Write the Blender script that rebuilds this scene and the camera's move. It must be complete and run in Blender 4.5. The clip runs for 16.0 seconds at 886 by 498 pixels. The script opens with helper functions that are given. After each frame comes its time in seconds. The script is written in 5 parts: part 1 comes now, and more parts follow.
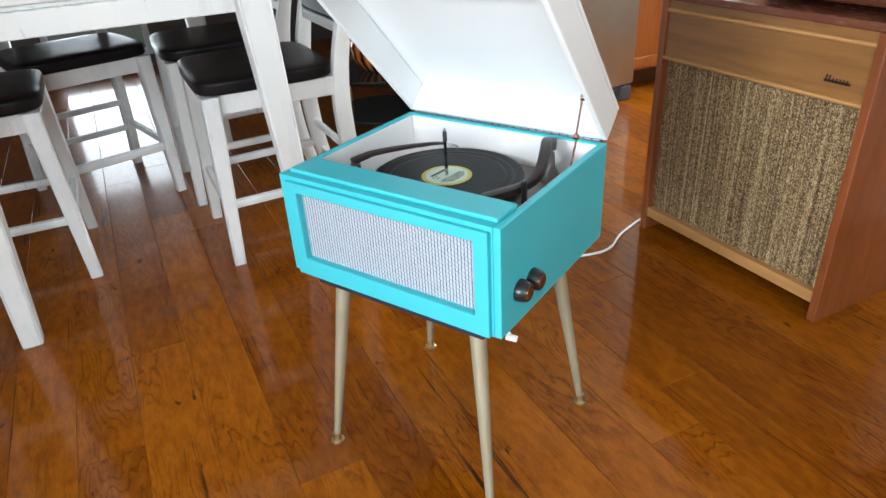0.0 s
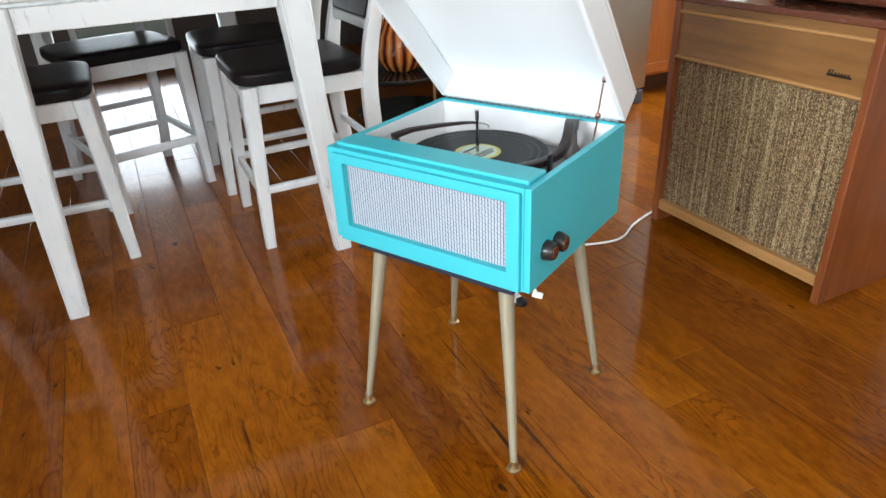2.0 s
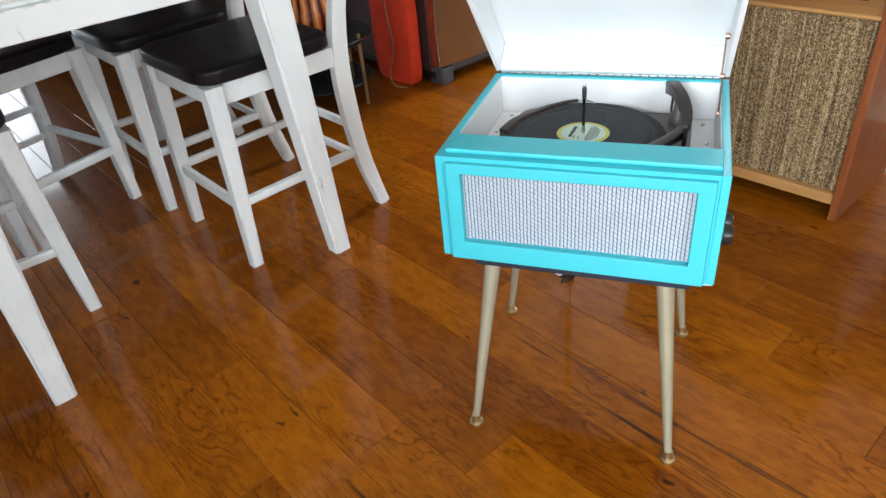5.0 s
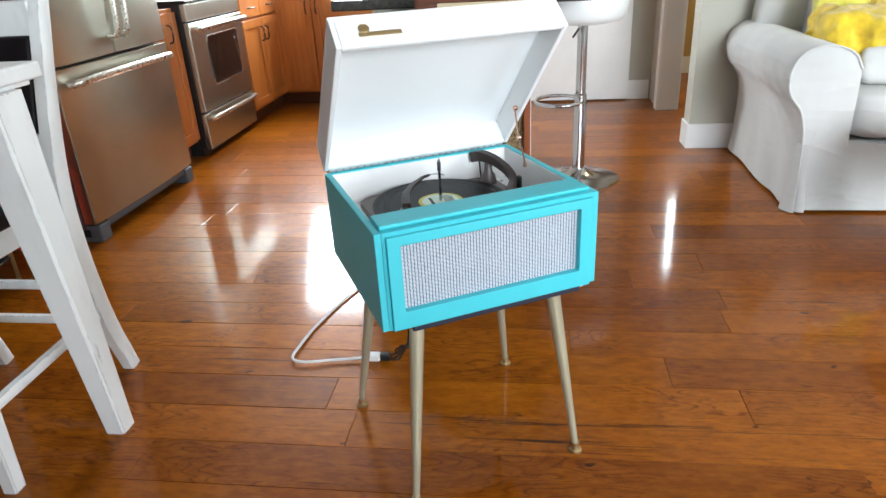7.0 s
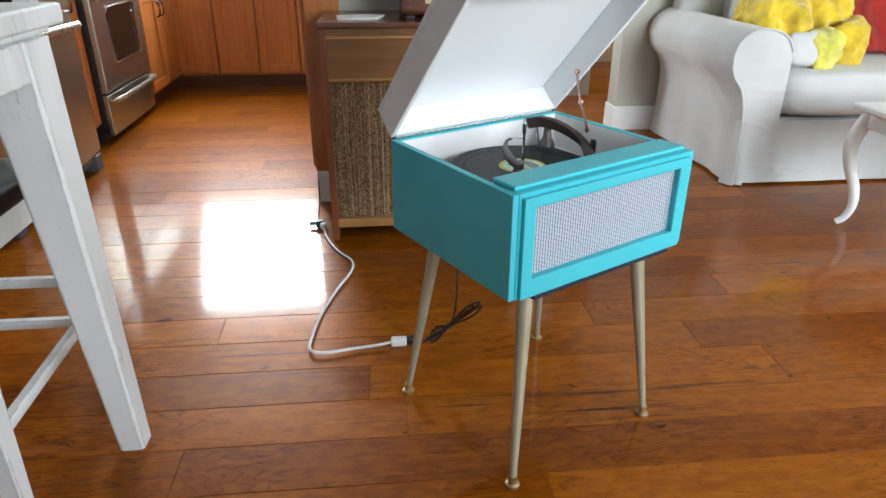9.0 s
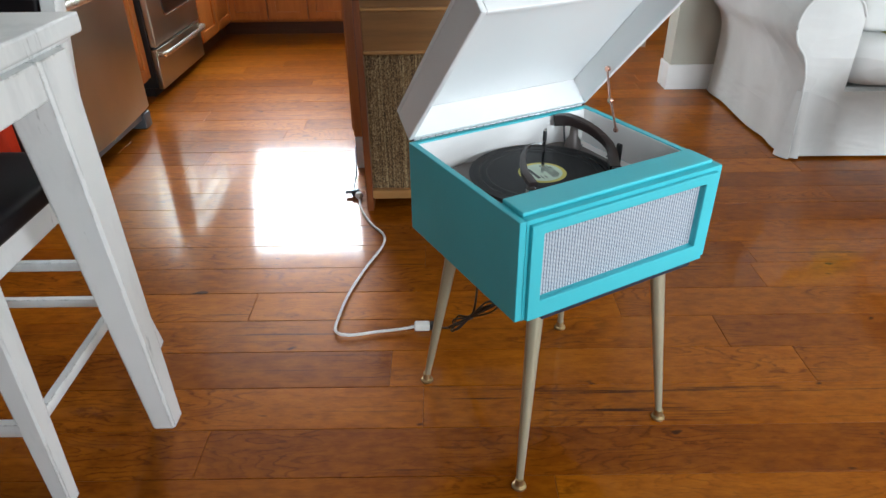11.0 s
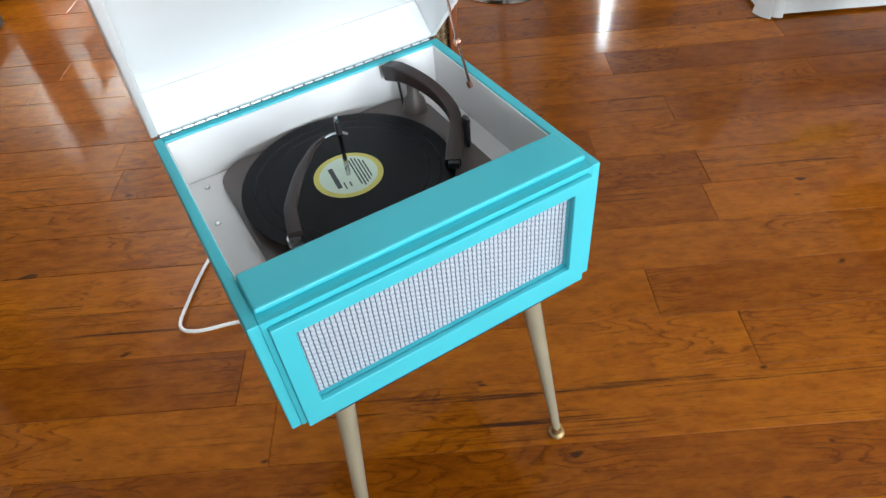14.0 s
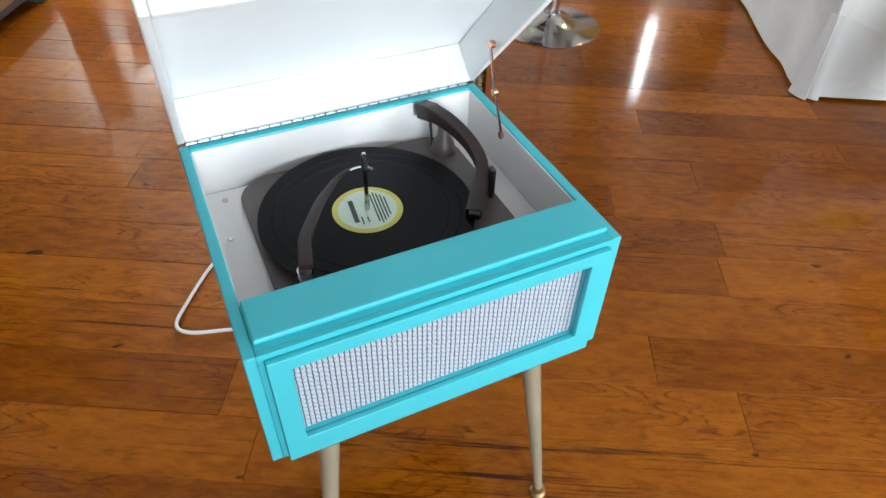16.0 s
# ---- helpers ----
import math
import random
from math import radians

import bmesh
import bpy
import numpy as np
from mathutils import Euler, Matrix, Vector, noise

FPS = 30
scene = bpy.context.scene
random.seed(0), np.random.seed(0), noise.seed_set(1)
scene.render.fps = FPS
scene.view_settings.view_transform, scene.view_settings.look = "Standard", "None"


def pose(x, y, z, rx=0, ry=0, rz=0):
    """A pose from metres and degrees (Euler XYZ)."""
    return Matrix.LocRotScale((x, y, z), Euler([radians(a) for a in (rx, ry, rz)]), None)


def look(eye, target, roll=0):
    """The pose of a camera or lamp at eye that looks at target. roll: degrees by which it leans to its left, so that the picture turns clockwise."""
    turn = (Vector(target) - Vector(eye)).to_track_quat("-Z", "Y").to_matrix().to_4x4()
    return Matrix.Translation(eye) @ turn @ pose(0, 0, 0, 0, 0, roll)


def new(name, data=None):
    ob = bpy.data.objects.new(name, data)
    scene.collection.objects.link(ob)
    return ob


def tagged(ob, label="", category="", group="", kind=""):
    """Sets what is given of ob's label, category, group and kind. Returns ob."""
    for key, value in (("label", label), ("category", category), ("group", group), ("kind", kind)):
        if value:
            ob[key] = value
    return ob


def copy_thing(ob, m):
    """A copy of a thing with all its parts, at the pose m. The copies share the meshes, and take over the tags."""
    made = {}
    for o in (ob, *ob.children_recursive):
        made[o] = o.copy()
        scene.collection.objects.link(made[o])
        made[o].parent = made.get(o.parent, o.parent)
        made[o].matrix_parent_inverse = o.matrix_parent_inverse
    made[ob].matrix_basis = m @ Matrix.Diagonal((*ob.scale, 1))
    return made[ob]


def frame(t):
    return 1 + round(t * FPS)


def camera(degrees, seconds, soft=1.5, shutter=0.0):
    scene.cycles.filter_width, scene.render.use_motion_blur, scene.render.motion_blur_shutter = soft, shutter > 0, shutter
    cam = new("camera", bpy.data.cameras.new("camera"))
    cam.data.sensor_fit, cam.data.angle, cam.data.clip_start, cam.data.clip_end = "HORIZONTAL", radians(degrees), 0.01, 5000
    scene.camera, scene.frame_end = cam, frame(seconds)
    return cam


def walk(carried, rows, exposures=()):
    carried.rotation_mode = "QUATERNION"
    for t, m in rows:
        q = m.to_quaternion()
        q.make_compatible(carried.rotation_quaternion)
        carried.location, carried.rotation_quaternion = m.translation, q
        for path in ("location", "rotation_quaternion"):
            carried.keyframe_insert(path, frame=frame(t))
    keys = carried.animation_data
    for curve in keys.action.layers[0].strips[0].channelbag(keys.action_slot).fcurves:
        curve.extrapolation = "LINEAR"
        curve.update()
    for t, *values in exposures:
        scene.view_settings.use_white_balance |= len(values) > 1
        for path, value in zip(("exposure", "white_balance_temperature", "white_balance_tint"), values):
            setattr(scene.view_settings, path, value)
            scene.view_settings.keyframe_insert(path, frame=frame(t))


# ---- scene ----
cam = camera(67.8, 16.0)

PATH = [
    (0, (0.681, -0.744, 1.109), (-0.347, 0.669, 0.136), -3.5),
    (0.5, (0.707, -0.841, 1.113), (-0.315, 0.608, 0.189), -2.8),
    (1, (0.725, -0.894, 1.097), (-0.325, 0.531, 0.165), -2.8),
    (1.5, (0.733, -0.902, 1.092), (-0.325, 0.508, 0.149), -2.7),
    (2, (0.721, -0.892, 1.089), (-0.332, 0.525, 0.149), -2.9),
    (2.5, (0.708, -0.892, 1.092), (-0.342, 0.54, 0.172), -2.9),
    (3, (0.699, -0.89, 1.09), (-0.355, 0.538, 0.17), -3.0),
    (3.2, (0.7, -0.887, 1.09), (-0.354, 0.54, 0.167), -3.0),
    (5.3, (0.019, -0.946, 1.151), (-0.433, 0.636, 0.014), -4.3),
    (5.5, (-0.074, -0.949, 1.14), (-0.364, 0.715, 0.069), -1.8),
    (6, (-0.301, -1.003, 1.096), (-0.066, 0.729, 0.124), -0.2),
    (6.5, (-0.403, -1.032, 1.121), (-0.076, 0.681, 0.142), -4.2),
    (7, (-0.488, -1.052, 1.115), (0.143, 0.655, 0.284), -3.2),
    (7.5, (-0.599, -1.028, 1.115), (0.148, 0.605, 0.234), -4.5),
    (8, (-0.775, -0.878, 1.084), (0.036, 0.734, 0.223), -3.2),
    (8.5, (-0.861, -0.788, 1.053), (0.123, 0.693, 0.137), -1.2),
    (8.7, (-0.898, -0.78, 1.042), (0.119, 0.714, 0.185), -0.2),
    (10.8, (-0.819, -0.789, 1.147), (0.111, 0.719, 0.218), -0.5),
    (11, (-0.788, -0.76, 1.173), (0.032, 0.746, 0.143), -0.7),
    (11.5, (-0.685, -0.624, 1.229), (-0.105, 0.787, -0.065), -2.8),
    (12, (-0.554, -0.564, 1.279), (-0.048, 0.838, -0.055), -1.9),
    (12.5, (-0.438, -0.501, 1.317), (0.097, 0.691, -0.196), 1.5),
    (13, (-0.335, -0.404, 1.349), (0.28, 0.73, -0.179), -0.6),
    (13.5, (-0.279, -0.428, 1.265), (0.325, 0.833, -0.165), -5.2),
    (14, (-0.234, -0.477, 1.185), (0.397, 0.776, -0.24), -6.1),
    (14.5, (-0.231, -0.499, 1.162), (0.374, 0.78, -0.252), -5.6),
    (15, (-0.248, -0.483, 1.161), (0.361, 0.813, -0.236), -3.2),
    (15.5, (-0.265, -0.463, 1.17), (0.338, 0.85, -0.212), -1.6),
    (16, (-0.225, -0.443, 1.205), (0.413, 0.855, -0.176), 1.8),
]
walk(cam, [(t, look(eye, target, roll)) for t, eye, target, roll in PATH], [(0, 0.06, 5980, 3), (6.6, 0.02, 5980, 3), (7.5, -0.17, 5980, 3), (8.5, -0.22, 5980, 3), (10.8, -0.30, 5980, 3), (11.5, -0.40, 5980, 3), (12.4, -0.28, 5980, 3), (12.9, -0.03, 5980, 3), (13.6, -0.07, 5980, 3), (16, -0.07, 5980, 3)])

# ---- frame of the house: p along the floor boards, q across them ----
TURN_HOUSE = -28.5
HOUSE = pose(0, 0, 0, 0, 0, TURN_HOUSE)


def at_house(p, q, z=0.0, turn=0.0):
    return HOUSE @ pose(p, q, z, 0, 0, turn)


# ---- world, windows' light, added fill ----
world = bpy.data.worlds.new("sky")
scene.world = world
world.use_nodes = True
wn = world.node_tree
sky = wn.nodes.new("ShaderNodeTexSky")
sky.sky_type = "NISHITA"
sky.sun_disc = False
sky.sun_elevation, sky.sun_rotation = radians(58), radians(150)
wn.links.new(sky.outputs[0], wn.nodes["Background"].inputs[0])
wn.nodes["Background"].inputs[1].default_value = 0.12


def window_light(name, p, q, z, width, height, turn, watts, color=(0.95, 0.97, 1.0), down=0, spread=180):
    """An area light, as daylight through a window or as added fill; turn 0 shines along +q, 180 along -q."""
    data = bpy.data.lights.new(name, "AREA")
    data.shape, data.size, data.size_y, data.energy, data.color = "RECTANGLE", width, height, watts, color
    data.spread = radians(spread)
    ob = new(name, data)
    ob.matrix_world = HOUSE @ pose(p, q, z, 0, 0, turn) @ pose(0, 0, 0, 90 - down, 0, 0)
    return ob


window_light("daylight_south_1", -1.3, -3.52, 1.25, 2.3, 1.9, 0, 6)
window_light("daylight_south_2", 1.95, -3.52, 1.55, 1.5, 1.25, 0, 122, spread=98)
# Added fill from the east that brightens right-hand sides; no window is known there.
window_light("added_fill_east", 3.52, -1.2, 1.65, 1.5, 1.0, 90, 80)
window_light("daylight_west", -4.52, -0.36, 0.50, 0.62, 0.78, -90, 3.2, spread=90)
window_light("daylight_kitchen", -1.57, 4.66, 1.62, 1.1, 1.1, 180, 195, down=32)
# Warm fill added for the glow in the back room; its source is unseen.
window_light("added_fill_back_room", 1.75, 3.75, 2.40, 0.30, 0.30, 0, 18, (1.0, 0.72, 0.34), down=90)
window_light("daylight_hall", 1.45, 4.93, 1.55, 0.17, 0.75, 180, 14)
sun_data = bpy.data.lights.new("sun", "SUN")
sun_data.energy, sun_data.angle, sun_data.color = 0.9, radians(12), (1.0, 0.96, 0.9)
sun_ob = new("sun", sun_data)
sun_ob.matrix_world = look((0, 0, 6), (-0.6, 1.1, 4.0))


# ---- materials ----
def nodes_of(name):
    m = bpy.data.materials.new(name)
    m.use_nodes = True
    nt = m.node_tree
    return m, nt, nt.nodes["Principled BSDF"]


def add(nt, kind, **values):
    n = nt.nodes.new(kind)
    for key, value in values.items():
        n.inputs[key].default_value = value
    return n


def math_node(nt, op, a, b=None, c=None):
    n = nt.nodes.new("ShaderNodeMath")
    n.operation = op
    for i, v in enumerate((a, b, c)):
        if v is None:
            continue
        if hasattr(v, "links"):
            nt.links.new(v, n.inputs[i])
        else:
            n.inputs[i].default_value = v
    return n.outputs[0]


def ramp(nt, fac, stops):
    r = nt.nodes.new("ShaderNodeValToRGB")
    while len(r.color_ramp.elements) < len(stops):
        r.color_ramp.elements.new(0.5)
    for e, (pos, col) in zip(r.color_ramp.elements, stops):
        e.position, e.color = pos, (*col, 1)
    nt.links.new(fac, r.inputs[0])
    return r.outputs[0]


def mix(nt, fac, a, b, mode="MIX"):
    n = nt.nodes.new("ShaderNodeMix")
    n.data_type, n.blend_type = "RGBA", mode
    for sock, v in ((n.inputs[0], fac), (n.inputs[6], a), (n.inputs[7], b)):
        if hasattr(v, "links"):
            nt.links.new(v, sock)
        else:
            sock.default_value = v if isinstance(v, (int, float)) else (*v, 1)
    return n.outputs[2]


def noise_of(nt, scale, detail=3.0, stretch=None, coord="Object", rough=0.55, shift=None):
    tc = nt.nodes.new("ShaderNodeTexCoord")
    src = tc.outputs[coord]
    if shift is not None:
        va = nt.nodes.new("ShaderNodeVectorMath")
        va.operation = "ADD"
        nt.links.new(src, va.inputs[0])
        nt.links.new(shift, va.inputs[1])
        src = va.outputs[0]
    if stretch:
        mp = nt.nodes.new("ShaderNodeMapping")
        mp.inputs["Scale"].default_value = stretch
        nt.links.new(src, mp.inputs[0])
        src = mp.outputs[0]
    n = add(nt, "ShaderNodeTexNoise", Scale=scale, Detail=detail, Roughness=rough)
    nt.links.new(src, n.inputs["Vector"])
    return n.outputs["Fac"]


def bump(nt, bsdf, height, strength=0.2, dist=0.002):
    b = add(nt, "ShaderNodeBump", Strength=strength, Distance=dist)
    nt.links.new(height, b.inputs["Height"])
    nt.links.new(b.outputs[0], bsdf.inputs["Normal"])


def plain(name, base, rough=0.5, metal=0.0, var=0.10, scale=6.0, fine=90.0, relief=0.12, coat=0.0, rvar=0.12, spec=0.5):
    """A surface with soft unevenness of tone and gloss and a fine relief."""
    m, nt, b = nodes_of(name)
    big, small = noise_of(nt, scale, 4), noise_of(nt, fine, 2)
    dark = tuple(c * (1 - var) for c in base)
    light = tuple(min(1.0, c * (1 + var)) for c in base)
    col = ramp(nt, big, [(0.3, dark), (0.7, light)])
    nt.links.new(col, b.inputs["Base Color"])
    nt.links.new(math_node(nt, "MULTIPLY_ADD", small, rvar, rough - rvar / 2), b.inputs["Roughness"])
    b.inputs["Metallic"].default_value = metal
    b.inputs["Specular IOR Level"].default_value = spec
    b.inputs["Coat Weight"].default_value = coat
    bump(nt, b, small, relief, 0.001)
    return m


def wood(name, dark, mid, light, rough=0.35, along="x", scale=1.0, coat=0.2, relief=0.12):
    m, nt, b = nodes_of(name)
    st = {"x": (1.2, 14, 14), "y": (14, 1.2, 14), "z": (14, 14, 1.2)}[along]
    info = nt.nodes.new("ShaderNodeObjectInfo")
    sh = nt.nodes.new("ShaderNodeCombineXYZ")
    for i in range(3):
        nt.links.new(math_node(nt, "MULTIPLY", info.outputs["Random"], 17.0 + 9 * i), sh.inputs[i])
    grain = noise_of(nt, 3.0 * scale, 6, st, rough=0.65, shift=sh.outputs[0])
    broad = noise_of(nt, 1.1 * scale, 3, tuple(min(s, 4) for s in st), shift=sh.outputs[0])
    pores = noise_of(nt, 14 * scale, 3, st, shift=sh.outputs[0])
    col = ramp(nt, grain, [(0.3, dark), (0.5, mid), (0.72, light)])
    col = mix(nt, 0.35, col, ramp(nt, broad, [(0.35, dark), (0.65, light)]))
    nt.links.new(col, b.inputs["Base Color"])
    nt.links.new(math_node(nt, "MULTIPLY_ADD", pores, 0.2, rough - 0.1), b.inputs["Roughness"])
    b.inputs["Coat Weight"].default_value = coat
    b.inputs["Coat Roughness"].default_value = 0.15
    bump(nt, b, pores, relief, 0.0008)
    return m


def floor_material(name, joined_boards=False):
    m, nt, b = nodes_of(name)
    info = nt.nodes.new("ShaderNodeNewGeometry" if joined_boards else "ShaderNodeObjectInfo")
    rnd = info.outputs["Random Per Island" if joined_boards else "Random"]
    sh = nt.nodes.new("ShaderNodeCombineXYZ")
    for i in range(3):
        nt.links.new(math_node(nt, "MULTIPLY", rnd, 31.0 + 13 * i), sh.inputs[i])
    s = sh.outputs[0]
    grain = noise_of(nt, 4.0, 7, (0.9, 11, 4), rough=0.68, shift=s)
    cloud = noise_of(nt, 2.6, 4, (1, 2.2, 1), shift=s)
    figure = noise_of(nt, 16.0, 4, (1.0, 2.4, 1), rough=0.65, shift=s)
    streak = noise_of(nt, 2.6, 6, (0.7, 30, 4), rough=0.70, shift=s)
    spot = noise_of(nt, 15.0, 2, (0.8, 1.7, 1), rough=0.4, shift=s)
    col = ramp(nt, grain, [(0.25, (0.240, 0.056, 0.0012)), (0.5, (0.335, 0.091, 0.0020)), (0.75, (0.415, 0.131, 0.0035))])
    col = mix(nt, 0.45, col, ramp(nt, cloud, [(0.3, (0.225, 0.052, 0.0012)), (0.7, (0.455, 0.143, 0.0035))]))
    col = mix(nt, 0.40, col, ramp(nt, figure, [(0.36, (0.195, 0.045, 0.0012)), (0.64, (0.475, 0.153, 0.0045))]))
    # cathedral figure, only in patches
    field = noise_of(nt, 1.7, 3, (0.6, 3.0, 1), rough=0.45, shift=s)
    rings = math_node(nt, "ABSOLUTE", math_node(nt, "SINE", math_node(nt, "ADD", math_node(nt, "MULTIPLY", field, 120.0), math_node(nt, "MULTIPLY", figure, 5.0))))
    lines = ramp(nt, rings, [(0.0, (1, 1, 1)), (0.55, (0, 0, 0))])
    patch = ramp(nt, noise_of(nt, 1.9, 2, (1, 1.6, 1), shift=s), [(0.43, (0, 0, 0)), (0.58, (1, 1, 1))])
    fleck = noise_of(nt, 60.0, 2, (0.5, 1.6, 1), rough=0.5, shift=s)
    lines = math_node(nt, "MULTIPLY", lines, ramp(nt, fleck, [(0.30, (0.2, 0.2, 0.2)), (0.50, (1, 1, 1))]))
    col = mix(nt, math_node(nt, "MULTIPLY", math_node(nt, "MULTIPLY", lines, patch), 0.75), col, (0.115, 0.024, 0.0015))
    pores = noise_of(nt, 62.0, 2, (0.5, 3.2, 1), rough=0.55, shift=s)
    col = mix(nt, math_node(nt, "MULTIPLY", ramp(nt, pores, [(0.56, (0, 0, 0)), (0.68, (1, 1, 1))]), 0.24), col, (0.09, 0.021, 0.002))
    tone = ramp(nt, rnd, [(0.0, (0.58, 0.52, 0.48)), (0.5, (0.77, 0.75, 0.74)), (1.0, (0.93, 0.94, 0.94))])
    col = mix(nt, 1.0, col, tone, "MULTIPLY")
    # long dark mineral streaks and cracks, small knots
    where = ramp(nt, noise_of(nt, 1.3, 3, (0.8, 4.0, 1), shift=s), [(0.51, (0, 0, 0)), (0.60, (1, 1, 1))])
    dark = math_node(nt, "MULTIPLY", ramp(nt, streak, [(0.56, (0, 0, 0)), (0.66, (1, 1, 1))]), where)
    col = mix(nt, math_node(nt, "MULTIPLY", dark, 0.92), col, (0.030, 0.009, 0.004))
    knots = ramp(nt, spot, [(0.735, (0, 0, 0)), (0.775, (1, 1, 1))])
    col = mix(nt, math_node(nt, "MULTIPLY", knots, 0.85), col, (0.025, 0.009, 0.004))
    nt.links.new(col, b.inputs["Base Color"])
    # satin wood under a glossy lacquer
    nt.links.new(math_node(nt, "MULTIPLY_ADD", figure, 0.10, 0.31), b.inputs["Roughness"])
    b.inputs["Specular IOR Level"].default_value = 0.04
    b.inputs["Metallic"].default_value = 0.10
    b.inputs["Coat Weight"].default_value = 0.52
    b.inputs["Coat IOR"].default_value = 1.45
    nt.links.new(math_node(nt, "MULTIPLY_ADD", cloud, 0.09, 0.05), b.inputs["Coat Roughness"])
    wave = noise_of(nt, 3.0, 2, (0.8, 2.0, 1), shift=s)
    h = math_node(nt, "ADD", math_node(nt, "MULTIPLY", grain, 0.05), wave)
    bn = add(nt, "ShaderNodeBump", Strength=0.09, Distance=0.004)
    nt.links.new(h, bn.inputs["Height"])
    nt.links.new(bn.outputs[0], b.inputs["Normal"])
    nt.links.new(bn.outputs[0], b.inputs["Coat Normal"])
    return m


def distressed_white():
    m, nt, b = nodes_of("distressed_white_paint")
    rub = noise_of(nt, 13, 6, (2.5, 2.5, 0.40), rough=0.72)
    broad = noise_of(nt, 3, 3)
    col = ramp(nt, broad, [(0.3, (0.78, 0.79, 0.78)), (0.7, (0.88, 0.88, 0.87))])
    worn = ramp(nt, rub, [(0.635, (0, 0, 0)), (0.70, (1, 1, 1))])
    col = mix(nt, math_node(nt, "MULTIPLY", worn, 0.65), col, (0.20, 0.18, 0.17))
    smear = ramp(nt, noise_of(nt, 5, 5, (1.5, 1.5, 0.5), rough=0.7), [(0.54, (0, 0, 0)), (0.72, (1, 1, 1))])
    col = mix(nt, math_node(nt, "MULTIPLY", smear, 0.35), col, (0.48, 0.50, 0.50))
    # paint rubbed through along the edges, in places
    geo = nt.nodes.new("ShaderNodeNewGeometry")
    soft = add(nt, "ShaderNodeBevel", Radius=0.006)
    soft.samples = 4
    dot = nt.nodes.new("ShaderNodeVectorMath")
    dot.operation = "DOT_PRODUCT"
    nt.links.new(soft.outputs[0], dot.inputs[0])
    nt.links.new(geo.outputs["Normal"], dot.inputs[1])
    edge = ramp(nt, dot.outputs["Value"], [(0.90, (1, 1, 1)), (0.985, (0, 0, 0))])
    chips = ramp(nt, noise_of(nt, 22, 4, (1.5, 1.5, 0.35), rough=0.7), [(0.47, (0, 0, 0)), (0.56, (1, 1, 1))])
    col = mix(nt, math_node(nt, "MULTIPLY", math_node(nt, "MULTIPLY", edge, chips), 0.7), col, (0.17, 0.16, 0.155))
    nt.links.new(col, b.inputs["Base Color"])
    b.inputs["Roughness"].default_value = 0.42
    bump(nt, b, rub, 0.2, 0.002)
    return m


def leather():
    m, nt, b = nodes_of("black_vinyl")
    b.inputs["Specular IOR Level"].default_value = 0.20
    vo = add(nt, "ShaderNodeTexVoronoi", Scale=420.0)
    tc = nt.nodes.new("ShaderNodeTexCoord")
    nt.links.new(tc.outputs["Object"], vo.inputs["Vector"])
    big = noise_of(nt, 9, 4)
    nt.links.new(ramp(nt, big, [(0.3, (0.005, 0.004, 0.005)), (0.7, (0.012, 0.009, 0.010))]), b.inputs["Base Color"])
    nt.links.new(math_node(nt, "MULTIPLY_ADD", big, 0.2, 0.24), b.inputs["Roughness"])
    h = math_node(nt, "ADD", math_node(nt, "MULTIPLY", vo.outputs["Distance"], 0.3), math_node(nt, "MULTIPLY", big, 2.0))
    bump(nt, b, h, 0.25, 0.002)
    return m


def weave_white():
    """White and blue-grey basket weave of the small grille."""
    m, nt, b = nodes_of("woven_grille_cloth")
    tc = nt.nodes.new("ShaderNodeTexCoord")
    sp = nt.nodes.new("ShaderNodeSeparateXYZ")
    nt.links.new(tc.outputs["Object"], sp.inputs[0])
    wob = noise_of(nt, 130, 2)
    zig = math_node(nt, "MULTIPLY", math_node(nt, "SINE", math_node(nt, "MULTIPLY", sp.outputs["Z"], 2 * math.pi / 0.0085)), 0.00035)
    x = math_node(nt, "ADD", math_node(nt, "ADD", sp.outputs["X"], zig), math_node(nt, "MULTIPLY_ADD", wob, 0.0016, -0.0008))
    k = math_node(nt, "MULTIPLY", x, 1 / 0.0064)
    u = math_node(nt, "ABSOLUTE", math_node(nt, "SINE", math_node(nt, "MULTIPLY", k, math.pi)))
    # the twist of each yarn: slanting shade across a column
    slant = math_node(nt, "ADD", math_node(nt, "MULTIPLY", sp.outputs["Z"], 2 * math.pi / 0.0085), math_node(nt, "MULTIPLY", k, 2.2))
    twist = math_node(nt, "MULTIPLY_ADD", math_node(nt, "SINE", slant), 0.5, 0.5)
    grit = noise_of(nt, 600, 2)
    tone = math_node(nt, "ADD", math_node(nt, "MULTIPLY", twist, 0.20), math_node(nt, "MULTIPLY", grit, 0.60))
    thread = ramp(nt, tone, [(0.18, (0.27, 0.305, 0.37)), (0.55, (0.49, 0.52, 0.56))])
    col = mix(nt, ramp(nt, u, [(0.16, (0, 0, 0)), (0.52, (1, 1, 1))]), (0.025, 0.038, 0.065), thread)
    h2 = math_node(nt, "ADD", u, math_node(nt, "MULTIPLY", twist, 0.25))
    nt.links.new(col, b.inputs["Base Color"])
    b.inputs["Roughness"].default_value = 0.75
    bump(nt, b, h2, 0.5, 0.0012)
    return m


